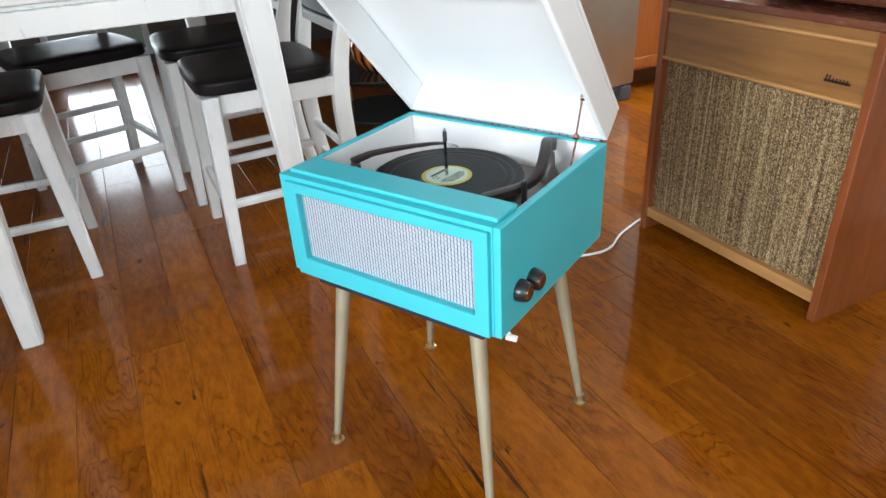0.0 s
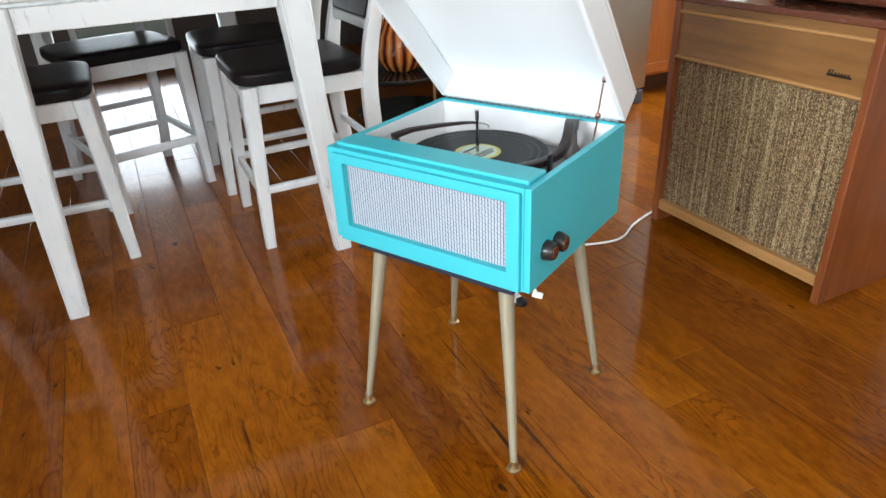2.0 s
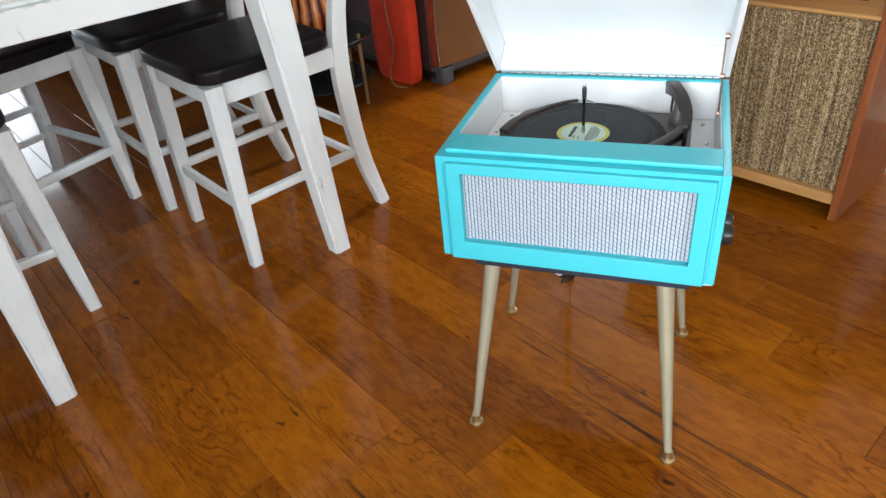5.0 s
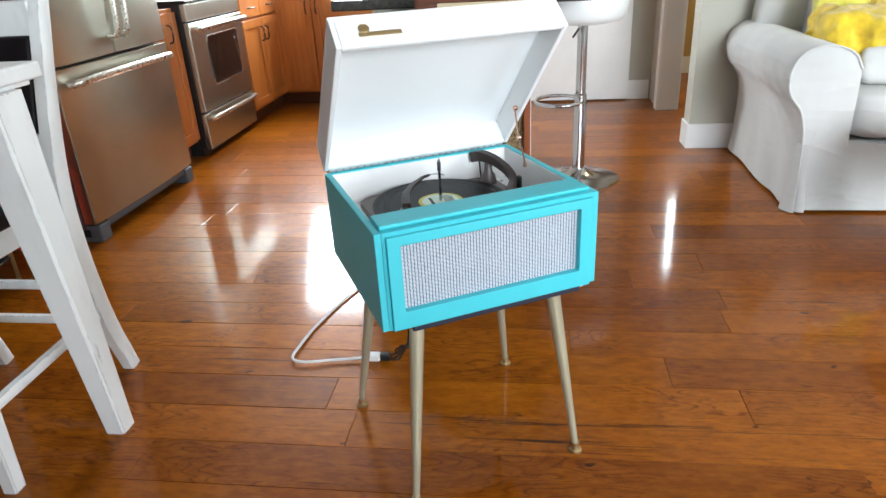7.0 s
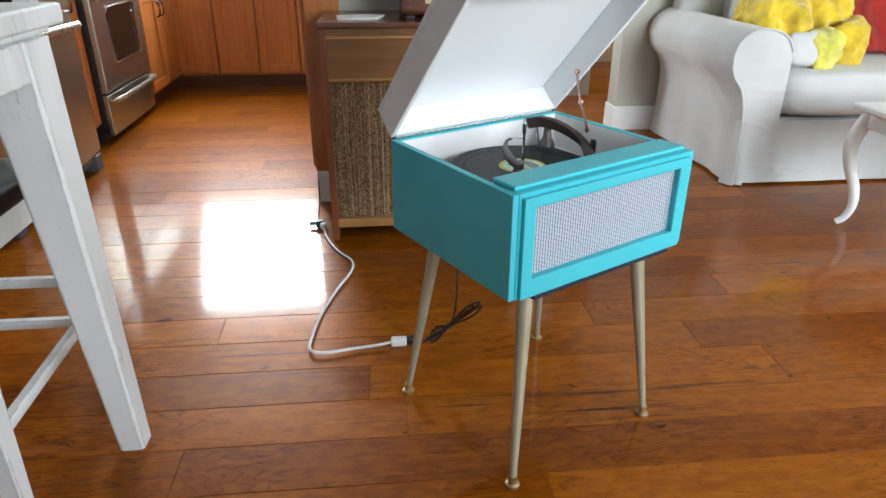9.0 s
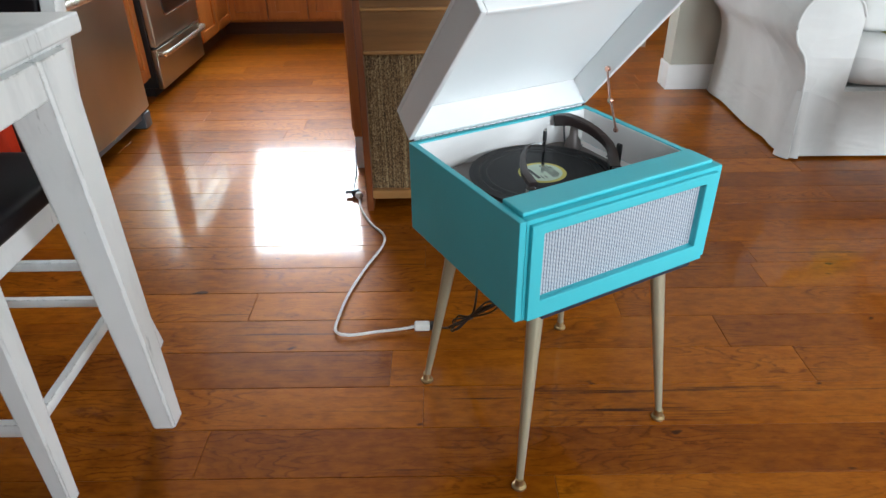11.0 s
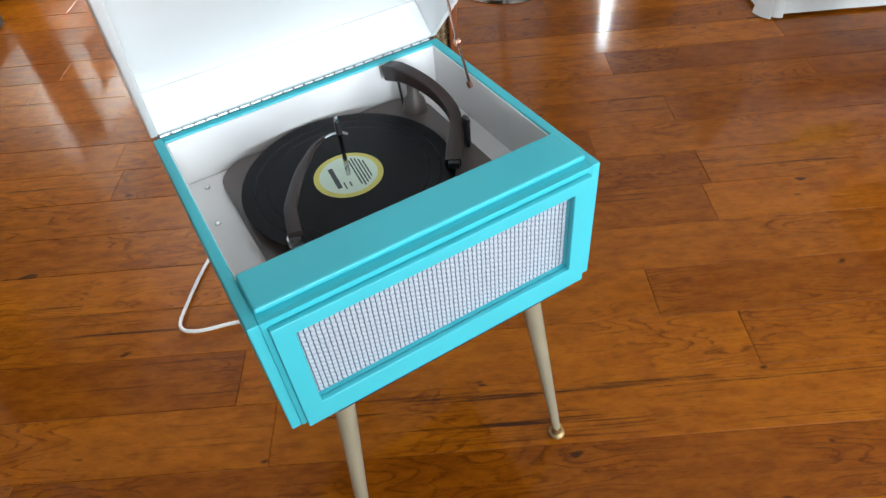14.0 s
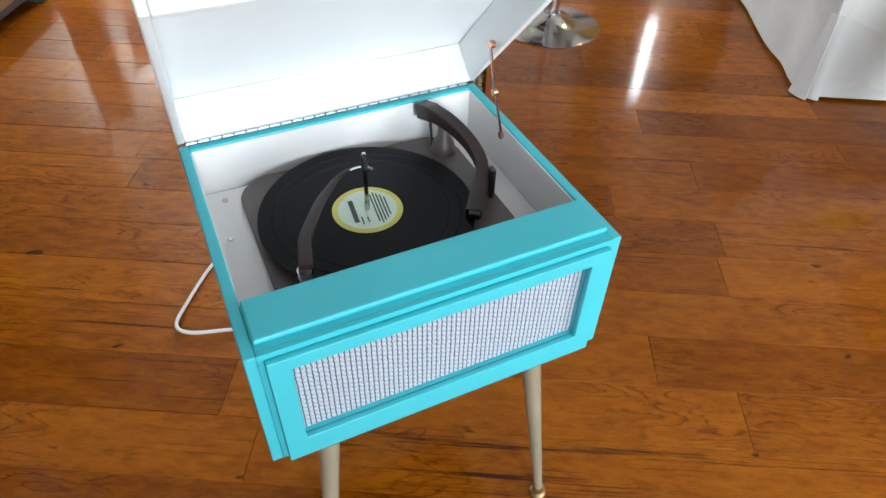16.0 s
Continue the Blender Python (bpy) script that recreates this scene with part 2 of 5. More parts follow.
def fibre_cloth():
    """Brown, tan and cream fibre cloth of the large cabinet."""
    m, nt, b = nodes_of("fibre_grille_cloth")
    warp = noise_of(nt, 1.0, 3, (150, 150, 2.0), rough=0.75)
    flecks = noise_of(nt, 1.0, 2, (330, 330, 250), rough=0.6)
    yarn = noise_of(nt, 1.0, 1, (95, 95, 0.7))
    f = math_node(nt, "ADD", math_node(nt, "MULTIPLY", warp, 0.40), math_node(nt, "MULTIPLY", flecks, 0.62))
    col = ramp(nt, f, [(0.39, (0.016, 0.009, 0.004)), (0.475, (0.095, 0.052, 0.019)), (0.54, (0.21, 0.128, 0.052)), (0.64, (0.42, 0.32, 0.18))])
    slub = math_node(nt, "MULTIPLY", ramp(nt, yarn, [(0.60, (0, 0, 0)), (0.68, (1, 1, 1))]), ramp(nt, flecks, [(0.36, (0, 0, 0)), (0.52, (1, 1, 1))]))
    col = mix(nt, math_node(nt, "MULTIPLY", slub, 0.75), col, (0.44, 0.33, 0.17))
    nt.links.new(col, b.inputs["Base Color"])
    b.inputs["Roughness"].default_value = 0.85
    bump(nt, b, f, 0.8, 0.003)
    return m


def steel():
    m, nt, b = nodes_of("brushed_steel")
    br = noise_of(nt, 30, 4, (1.0, 1.0, 30.0))
    cloud = noise_of(nt, 2.5, 3)
    nt.links.new(ramp(nt, cloud, [(0.3, (0.44, 0.45, 0.385)), (0.7, (0.52, 0.53, 0.46))]), b.inputs["Base Color"])
    nt.links.new(math_node(nt, "MULTIPLY_ADD", br, 0.12, 0.24), b.inputs["Roughness"])
    b.inputs["Metallic"].default_value = 1.0
    bump(nt, b, br, 0.04, 0.001)
    return m


def slipcover():
    m, nt, b = nodes_of("slipcover_cotton")
    big = noise_of(nt, 3.5, 5, (1, 1, 0.6))
    th = noise_of(nt, 500, 2)
    nt.links.new(ramp(nt, big, [(0.3, (0.455, 0.445, 0.43)), (0.7, (0.535, 0.53, 0.515))]), b.inputs["Base Color"])
    b.inputs["Roughness"].default_value = 0.9
    b.inputs["Sheen Weight"].default_value = 0.2
    tc = nt.nodes.new("ShaderNodeTexCoord")
    mp = nt.nodes.new("ShaderNodeMapping")
    mp.inputs["Rotation"].default_value = (radians(38), radians(12), 0)
    mp.inputs["Scale"].default_value = (1.2, 0.7, 3.0)
    nt.links.new(tc.outputs["Object"], mp.inputs[0])
    nf = add(nt, "ShaderNodeTexNoise", Scale=2.4, Detail=2.5, Roughness=0.45, Distortion=0.5)
    nt.links.new(mp.outputs[0], nf.inputs["Vector"])
    ridge = math_node(nt, "POWER", math_node(nt, "SUBTRACT", 1.0, math_node(nt, "ABSOLUTE", math_node(nt, "MULTIPLY_ADD", nf.outputs["Fac"], 5.0, -2.5))), 1.0)
    h = math_node(nt, "ADD", math_node(nt, "MAXIMUM", ridge, 0.0), math_node(nt, "MULTIPLY", th, 0.03))
    bump(nt, b, h, 0.28, 0.014)
    return m


def fleece(name, base):
    m, nt, b = nodes_of(name)
    big, th = noise_of(nt, 14, 5), noise_of(nt, 260, 3)
    nt.links.new(ramp(nt, big, [(0.3, tuple(c * 0.6 for c in base)), (0.65, base)]), b.inputs["Base Color"])
    b.inputs["Roughness"].default_value = 0.95
    b.inputs["Sheen Weight"].default_value = 0.4
    bump(nt, b, math_node(nt, "ADD", big, math_node(nt, "MULTIPLY", th, 0.25)), 0.8, 0.012)
    return m


def vinyl_record():
    m, nt, b = nodes_of("record_vinyl")
    tc = nt.nodes.new("ShaderNodeTexCoord")
    ln = nt.nodes.new("ShaderNodeVectorMath")
    ln.operation = "LENGTH"
    nt.links.new(tc.outputs["Object"], ln.inputs[0])
    g = math_node(nt, "SINE", math_node(nt, "MULTIPLY", ln.outputs["Value"], 2 * math.pi / 0.0012))
    band = add(nt, "ShaderNodeTexNoise", Scale=110.0, Detail=2.0)
    band.noise_dimensions = "1D"
    nt.links.new(ln.outputs["Value"], band.inputs["W"])
    b.inputs["Base Color"].default_value = (0.006, 0.006, 0.007, 1)
    b.inputs["Specular IOR Level"].default_value = 0.08
    nt.links.new(math_node(nt, "MULTIPLY_ADD", band.outputs["Fac"], 0.25, 0.2), b.inputs["Roughness"])
    bump(nt, b, g, 0.15, 0.0004)
    return m


def striped_glass():
    m, nt, b = nodes_of("striped_orange_glass")
    tc = nt.nodes.new("ShaderNodeTexCoord")
    sp = nt.nodes.new("ShaderNodeSeparateXYZ")
    nt.links.new(tc.outputs["Object"], sp.inputs[0])
    ang = math_node(nt, "ARCTAN2", sp.outputs["Y"], sp.outputs["X"])
    wob = noise_of(nt, 6, 3)
    s = math_node(nt, "SINE", math_node(nt, "ADD", math_node(nt, "MULTIPLY", ang, 17.0), math_node(nt, "MULTIPLY", wob, 5.0)))
    nt.links.new(ramp(nt, math_node(nt, "MULTIPLY_ADD", s, 0.5, 0.5), [(0.12, (0.07, 0.010, 0.004)), (0.32, (0.62, 0.12, 0.012)), (0.85, (0.85, 0.27, 0.04)), (0.97, (0.92, 0.50, 0.16))]), b.inputs["Base Color"])
    b.inputs["Roughness"].default_value = 0.08
    b.inputs["Coat Weight"].default_value = 0.6
    return m


PLANK = floor_material("polished_plank")
PLANK_REST = floor_material("polished_plank_outer", True)
SUBFLOOR = plain("dark_joint", (0.02, 0.009, 0.004), 0.8)
WHITE_DISTRESSED = distressed_white()
BLACK_VINYL = leather()
TEAL = plain("turquoise_paint", (0.070, 0.452, 0.520), 0.42, var=0.05, scale=5, fine=240, relief=0.10)
LID_WHITE = plain("white_enamel", (0.80, 0.80, 0.80), 0.35, var=0.02, scale=4, fine=220, relief=0.06)
INNER_WHITE = plain("white_inner_paint", (0.74, 0.72, 0.71), 0.5, var=0.05, scale=7, fine=160, relief=0.1)
GRILLE_WHITE = weave_white()
GRILLE_TAN = fibre_cloth()
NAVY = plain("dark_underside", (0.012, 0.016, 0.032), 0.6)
BRASS_LEG = plain("champagne_leg_enamel", (0.44, 0.41, 0.29), 0.32, metal=0.45, var=0.08, scale=9, fine=180, relief=0.06)
BRASS = plain("aged_brass", (0.50, 0.38, 0.20), 0.42, metal=1.0, var=0.12, scale=20)
COPPER = plain("copper_tint_metal", (0.60, 0.36, 0.28), 0.25, metal=1.0, var=0.15, scale=30)
CHROME = plain("chrome", (0.58, 0.58, 0.59), 0.13, metal=1.0, var=0.03, relief=0.02, rvar=0.04)
BROWN_ARM = plain("brown_bakelite", (0.022, 0.013, 0.012), 0.38, spec=0.35, var=0.15, scale=20, fine=200, relief=0.05)
PLATE = plain("taupe_metal_plate", (0.115, 0.095, 0.088), 0.42, metal=0.25, var=0.08, scale=10)
VINYL = vinyl_record()
LABEL_PALE = plain("pale_green_paper", (0.55, 0.66, 0.56), 0.7, var=0.05, scale=40)
LABEL_RIM = plain("yellow_paper_rim", (0.55, 0.50, 0.12), 0.7, var=0.06, scale=40)
INK = plain("printing_ink", (0.05, 0.06, 0.06), 0.7)
KNOB_BLACK = plain("black_knob", (0.012, 0.010, 0.010), 0.3)
KNOB_COPPER = plain("brown_knob_face", (0.18, 0.075, 0.035), 0.25, metal=0.7, var=0.2, scale=60)
CORD_WHITE = plain("white_cord", (0.76, 0.74, 0.70), 0.5)
CORD_BROWN = plain("brown_cord", (0.03, 0.018, 0.012), 0.5)
CONSOLE_SIDE = wood("walnut_red_veneer", (0.115, 0.029, 0.007), (0.185, 0.050, 0.013), (0.25, 0.075, 0.022), 0.34, "z")
CONSOLE_FRONT = wood("honey_veneer", (0.125, 0.052, 0.012), (0.20, 0.088, 0.022), (0.265, 0.124, 0.036), 0.36, "x", 0.9)
CONSOLE_TRIM = wood("pale_wood_trim", (0.29, 0.140, 0.042), (0.37, 0.185, 0.062), (0.44, 0.23, 0.085), 0.35, "x")
CONSOLE_TOP = wood("dark_walnut_top", (0.055, 0.017, 0.010), (0.10, 0.030, 0.015), (0.14, 0.045, 0.022), 0.25, "x")
CABINET = wood("cherry_cabinet", (0.34, 0.10, 0.018), (0.47, 0.155, 0.030), (0.55, 0.205, 0.045), 0.32, "z", 0.8)
CABINET_DARK = wood("dark_toe_kick", (0.055, 0.02, 0.010), (0.09, 0.034, 0.015), (0.12, 0.045, 0.02), 0.4, "x")
STEEL = steel()
NICKEL = plain("satin_nickel", (0.66, 0.64, 0.58), 0.28, metal=0.9, var=0.06, scale=12)
FRIDGE_SIDE = plain("dark_appliance_side", (0.10, 0.055, 0.055), 0.35, metal=0.3)
GREY_PLASTIC = plain("grey_plastic", (0.085, 0.09, 0.10), 0.5)
BLACK_GLASS = plain("oven_glass", (0.012, 0.011, 0.011), 0.06, relief=0.0, rvar=0.02)
BLACK_PLASTIC = plain("black_plastic", (0.014, 0.014, 0.015), 0.35)
WALL_PAINT = plain("greige_wall_paint", (0.44, 0.425, 0.36), 0.8, var=0.03, scale=3, fine=180, relief=0.1)
TRIM_WHITE = plain("white_trim_paint", (0.78, 0.78, 0.77), 0.4, var=0.03)
CEILING_WHITE = plain("ceiling_paint", (0.66, 0.66, 0.64), 0.9, var=0.02)
SLIPCOVER = slipcover()
YELLOW = fleece("yellow_throw_fleece", (0.72, 0.50, 0.02))
LEMON = fleece("lemon_cushion_cloth", (0.72, 0.66, 0.10))
RED = fleece("red_quilted_cloth", (0.62, 0.035, 0.02))
RED_BAG = plain("red_canvas", (0.78, 0.050, 0.012), 0.7, var=0.15, scale=8, fine=300, relief=0.3)
JUTE = plain("jute_string", (0.34, 0.20, 0.10), 0.9)
VASE_GLASS = striped_glass()
DARK_METAL = plain("dark_metal", (0.03, 0.028, 0.028), 0.35, metal=0.8)
SMOKED = plain("smoked_glass_top", (0.03, 0.04, 0.04), 0.08, rvar=0.02, relief=0.0)
STONE_TOP = plain("dark_stone_counter", (0.05, 0.045, 0.04), 0.2, var=0.4, scale=40)
PAPER = plain("white_paper", (0.75, 0.74, 0.72), 0.7)
# Dark taupe chosen to dim floor reflections and bounce; the real wall colour is unknown.
DIM_BOUNCE_WALL = plain("dim_bounce_wall", (0.10, 0.08, 0.07), 0.8, var=0.05, scale=3, fine=180)
GOLD_WALL = plain("golden_wall_paint", (0.50, 0.34, 0.13), 0.8, var=0.04, scale=3, fine=180)
HINGE_STEEL = plain("dull_hinge_steel", (0.30, 0.32, 0.33), 0.35, metal=0.9, var=0.2, scale=40)
DARK_OAK = wood("dark_oak", (0.018, 0.008, 0.005), (0.032, 0.014, 0.008), (0.05, 0.022, 0.012), 0.35, "x")
CREAM = plain("cream_dial_face", (0.55, 0.45, 0.28), 0.5, var=0.08)


# ---- building helpers ----
def link_mesh(name, bm, material):
    me = bpy.data.meshes.new(name)
    bmesh.ops.recalc_face_normals(bm, faces=bm.faces[:])
    bm.to_mesh(me)
    bm.free()
    me.materials.append(material)
    return me


def smooth(me, degrees=42):
    """Smooth shading; boxes with rounded edges keep their large faces flat."""
    for poly in me.polygons:
        poly.use_smooth = True
    if me.attributes.get("boxed"):
        normals = np.zeros((len(me.vertices), 3))
        for poly in me.polygons:
            for k in poly.vertices:
                normals[k] += np.array(poly.normal) * poly.area
        normals /= np.maximum(np.linalg.norm(normals, axis=1, keepdims=True), 1e-12)
        if len(me.vertices) > 8:
            me.normals_split_custom_set_from_vertices([tuple(n) for n in normals])
            return me
    me.set_sharp_from_angle(angle=radians(degrees))
    return me


def part(name, bm, material, parent, label="", m=None):
    ob = new(name, smooth(link_mesh(name, bm, material)))
    ob.parent = parent
    if m is not None:
        ob.matrix_basis = m
    return tagged(ob, label=label)


def thing(name, m, label, category, group="", kind=""):
    ob = new(name)
    ob.empty_display_size = 0.1
    ob.matrix_basis = m
    return tagged(ob, label, category, group, kind)


def single(name, bm, material, m, label="", category="", group="", kind=""):
    ob = new(name, smooth(link_mesh(name, bm, material)))
    ob.matrix_basis = m
    return tagged(ob, label, category, group, kind)


def box(x0, x1, y0, y1, z0, z1, bevel=0.0, seg=2, bm=None):
    own = bmesh.new()
    if bevel and bm is None:
        own.faces.layers.int.new("boxed")
    bmesh.ops.create_cube(own, size=1.0)
    for v in own.verts:
        v.co = Vector(((x0 + x1) / 2 + v.co.x * (x1 - x0), (y0 + y1) / 2 + v.co.y * (y1 - y0), (z0 + z1) / 2 + v.co.z * (z1 - z0)))
    if bevel:
        bmesh.ops.bevel(own, geom=own.edges[:], offset=bevel, segments=seg, profile=0.5, affect="EDGES")
    if bm is None:
        return own
    return joined(bm, own)


def joined(bm, *others):
    for o in others:
        me = bpy.data.meshes.new("scratch")
        o.to_mesh(me)
        o.free()
        bm.from_mesh(me)
        bpy.data.meshes.remove(me)
    return bm


def lathe(profile, steps=32, bm=None, closed=True):
    """Turned shape about z from (radius, height) pairs."""
    bm = bm or bmesh.new()
    rings = []
    for r, z in profile:
        if r < 1e-6:
            rings.append([bm.verts.new((0, 0, z))])
        else:
            rings.append([bm.verts.new((r * math.cos(2 * math.pi * i / steps), r * math.sin(2 * math.pi * i / steps), z)) for i in range(steps)])
    for a, b in zip(rings, rings[1:]):
        for i in range(steps):
            j = (i + 1) % steps
            if len(a) == 1 and len(b) > 1:
                bm.faces.new((a[0], b[i], b[j]))
            elif len(b) == 1 and len(a) > 1:
                bm.faces.new((a[i], a[j], b[0]))
            elif len(a) > 1:
                bm.faces.new((a[i], a[j], b[j], b[i]))
    if closed:
        for ring in (rings[0], rings[-1]):
            if len(ring) > 1:
                bm.faces.new(ring)
    return bm


def spline(points, steps=8):
    """A smooth line through points (Catmull-Rom)."""
    pts = [Vector(p) for p in points]
    pts = [pts[0] * 2 - pts[1]] + pts + [pts[-1] * 2 - pts[-2]]
    out = []
    for a, b, c, d in zip(pts, pts[1:], pts[2:], pts[3:]):
        for i in range(steps):
            t = i / steps
            out.append(0.5 * ((2 * b) + (c - a) * t + (2 * a - 5 * b + 4 * c - d) * t * t + (3 * b - a - 3 * c + d) * t ** 3))
    return out + [pts[-2]]


def sweep(points, sizes, sides=10, bm=None, square=False, up=(0, 0, 1)):
    """A tube or squared bar along points; sizes: one (half width, half height) pair or one a point."""
    bm = bm or bmesh.new()
    pts = [Vector(p) for p in points]
    n = len(pts)
    rings = []
    for i, p in enumerate(pts):
        d = (pts[min(i + 1, n - 1)] - pts[max(i - 1, 0)]).normalized()
        side = d.cross(Vector(up))
        if side.length < 1e-4:
            side = d.cross(Vector((0, 1, 0)))
        side.normalize()
        above = side.cross(d).normalized()
        a, b = sizes[i] if isinstance(sizes, list) else sizes
        if square:
            cut = 0.82
            outline = [(-a * cut, -b), (a * cut, -b), (a, -b * cut), (a, b * cut), (a * cut, b), (-a * cut, b), (-a, b * cut), (-a, -b * cut)]
        else:
            outline = [(a * math.cos(2 * math.pi * k / sides), b * math.sin(2 * math.pi * k / sides)) for k in range(sides)]
        rings.append([bm.verts.new(p + side * u + above * v) for u, v in outline])
    m = len(rings[0])
    for r, s in zip(rings, rings[1:]):
        for k in range(m):
            bm.faces.new((r[k], r[(k + 1) % m], s[(k + 1) % m], s[k]))
    bm.faces.new(rings[0][::-1])
    bm.faces.new(rings[-1])
    return bm


def tapered(foot, head, a, b, chamfer=0.004):
    """A squared leg that widens from half width a at the foot to b at the head; its sections stay level."""
    bm = bmesh.new()
    rings = []
    for (x, y, z), h in ((foot, a), (head, b)):
        c = min(chamfer, h * 0.4)
        o = [(-h + c, -h), (h - c, -h), (h, -h + c), (h, h - c), (h - c, h), (-h + c, h), (-h, h - c), (-h, -h + c)]
        rings.append([bm.verts.new((x + u, y + v, z)) for u, v in o])
    for k in range(8):
        bm.faces.new((rings[0][k], rings[0][(k + 1) % 8], rings[1][(k + 1) % 8], rings[1][k]))
    bm.faces.new(rings[0][::-1])
    bm.faces.new(rings[1])
    return bm


def outline_slab(outline, y0, y1, axis="y", bevel=0.0):
    """A slab with the given outline; axis y: outline in x, z; axis z: outline in x, y."""
    bm = bmesh.new()
    def put(u, v, w):
        return (u, w, v) if axis == "y" else (u, v, w) if axis == "z" else (w, u, v)
    lo = [bm.verts.new(put(u, v, y0)) for u, v in outline]
    hi = [bm.verts.new(put(u, v, y1)) for u, v in outline]
    n = len(outline)
    bm.faces.new(lo)
    bm.faces.new(hi[::-1])
    for k in range(n):
        bm.faces.new((lo[k], hi[k], hi[(k + 1) % n], lo[(k + 1) % n]))
    if bevel:
        bmesh.ops.recalc_face_normals(bm, faces=bm.faces[:])
        bmesh.ops.bevel(bm, geom=[e for e in bm.edges if e.calc_face_angle(0) > 0.5], offset=bevel, segments=2, affect="EDGES")
    return bm


def ring_frame(x0, x1, z0, z1, a0, a1, b0, b1, y0, y1, bevel):
    """A flat frame round an opening (a0, a1, b0, b1), facing -y."""
    bm = bmesh.new()
    layers = []
    for y in (y0, y1):
        layers.append(([bm.verts.new((x, y, z)) for x, z in ((x0, z0), (x1, z0), (x1, z1), (x0, z1))], [bm.verts.new((x, y, z)) for x, z in ((a0, b0), (a1, b0), (a1, b1), (a0, b1))]))
    (of, nf), (ob, nb) = layers
    for k in range(4):
        j = (k + 1) % 4
        for quad in ((of[k], of[j], nf[j], nf[k]), (ob[j], ob[k], nb[k], nb[j]), (of[j], of[k], ob[k], ob[j]), (nf[k], nf[j], nb[j], nb[k])):
            bm.faces.new(quad)
    bmesh.ops.recalc_face_normals(bm, faces=bm.faces[:])
    bm.faces.layers.int.new("boxed")
    bmesh.ops.bevel(bm, geom=[e for e in bm.edges if e.calc_face_angle(0) > 0.5], offset=bevel, segments=2, affect="EDGES")
    return bm


def rounded_rect(x0, x1, y0, y1, r, steps=5):
    pts = []
    for cx, cy, a0 in ((x1 - r, y1 - r, 0), (x0 + r, y1 - r, 90), (x0 + r, y0 + r, 180), (x1 - r, y0 + r, 270)):
        for i in range(steps + 1):
            a = radians(a0 + 90 * i / steps)
            pts.append((cx + r * math.cos(a), cy + r * math.sin(a)))
    return pts


def cushion(x0, x1, y0, y1, z0, z1, puff=0.3, cuts=14, noise_amp=0.0, seed=0.0):
    """A padded block: rounded edges and a slightly domed top."""
    bm = bmesh.new()
    bmesh.ops.create_cube(bm, size=2.0)
    bmesh.ops.subdivide_edges(bm, edges=bm.edges[:], cuts=cuts, use_grid_fill=True)
    e = 2.0 + 8.0 * (1 - puff)
    for v in bm.verts:
        x, y, z = v.co
        r = (abs(x) ** e + abs(y) ** e + abs(z) ** e) ** (1 / e)
        q = Vector((x, y, z)) / r * max(abs(x), abs(y), abs(z))
        v.co = Vector(((x0 + x1) / 2 + q.x * (x1 - x0) / 2, (y0 + y1) / 2 + q.y * (y1 - y0) / 2, (z0 + z1) / 2 + q.z * (z1 - z0) / 2))
        if noise_amp:
            v.co += noise.noise_vector(v.co * 7 + Vector((seed, seed, 0))) * noise_amp
    return bm


def wall_boards(name, plane, u0, u1, z1, thick, holes, along, material=None, z0=0.0):
    """A wall with openings (u0, u1, z0, z1), built of blocks that meet edge to edge, in one mesh. along 'p' or 'q'."""
    bm = bmesh.new()
    us = sorted({u0, u1, *[h[0] for h in holes], *[h[1] for h in holes]})
    for a, b in zip(us, us[1:]):
        spans, low = [], z0
        for h in sorted(h for h in holes if h[0] <= a and h[1] >= b):
            if h[2] > low:
                spans.append((low, h[2]))
            low = h[3]
        spans.append((low, z1))
        for c, d in spans:
            if along == "p":
                box(a, b, plane, plane + thick, c, d, bm=bm)
            else:
                box(plane, plane + thick, a, b, c, d, bm=bm)
    bmesh.ops.remove_doubles(bm, verts=bm.verts[:], dist=0.0005)
    return single(name, bm, material or WALL_PAINT, HOUSE.copy(), kind="structure")


def trim_box(name, p0, p1, q0, q1, z0, z1, bevel=0.004, material=None):
    return single(name, box(p0, p1, q0, q1, z0, z1, bevel), material or TRIM_WHITE, HOUSE.copy(), kind="structure")


# ---- structure ----
single("floor", box(-4.7, 3.7, -3.7, 5.1, -0.14, -0.0045), SUBFLOOR, HOUSE.copy(), kind="structure")
floor_ob = bpy.data.objects["floor"]
single("ceiling", box(-4.7, 3.7, -3.7, 5.1, 2.5, 2.6), CEILING_WHITE, HOUSE.copy(), kind="structure")
WEST, SOUTH, EAST = -4.6, -3.6, 3.6
wall_boards("wall_south", SOUTH - 0.1, WEST - 0.1, EAST + 0.1, 2.5, 0.1, [(-2.45, -0.15, 0.25, 2.2), (0.45, 2.75, 0.25, 2.2)], "p")
wall_boards("wall_west", WEST - 0.1, SOUTH, 2.2, 2.5, 0.1, [(-0.72, 0.0, 0.08, 0.94)], "q", DIM_BOUNCE_WALL)
wall_boards("wall_east", EAST, SOUTH, 5.0, 2.5, 0.1, [(-1.98, -0.42, 0.62, 2.18)], "q")
wall_boards("wall_dining_north", 2.2, WEST - 0.1, -2.62, 2.5, 0.1, [], "p", DIM_BOUNCE_WALL)
wall_boards("wall_kitchen_west", -2.72, 2.3, 4.82, 2.5, 0.1, [], "q")
wall_boards("wall_kitchen_north", 4.72, -2.62, -0.30, 2.5, 0.1, [(-2.12, -1.02, 1.07, 2.17)], "p")
wall_boards("wall_kitchen_return", -0.40, 4.10, 4.72, 2.5, 0.1, [], "q")
wall_boards("wall_hall", 4.0, -0.40, 0.966, 2.5, 0.1, [], "p")
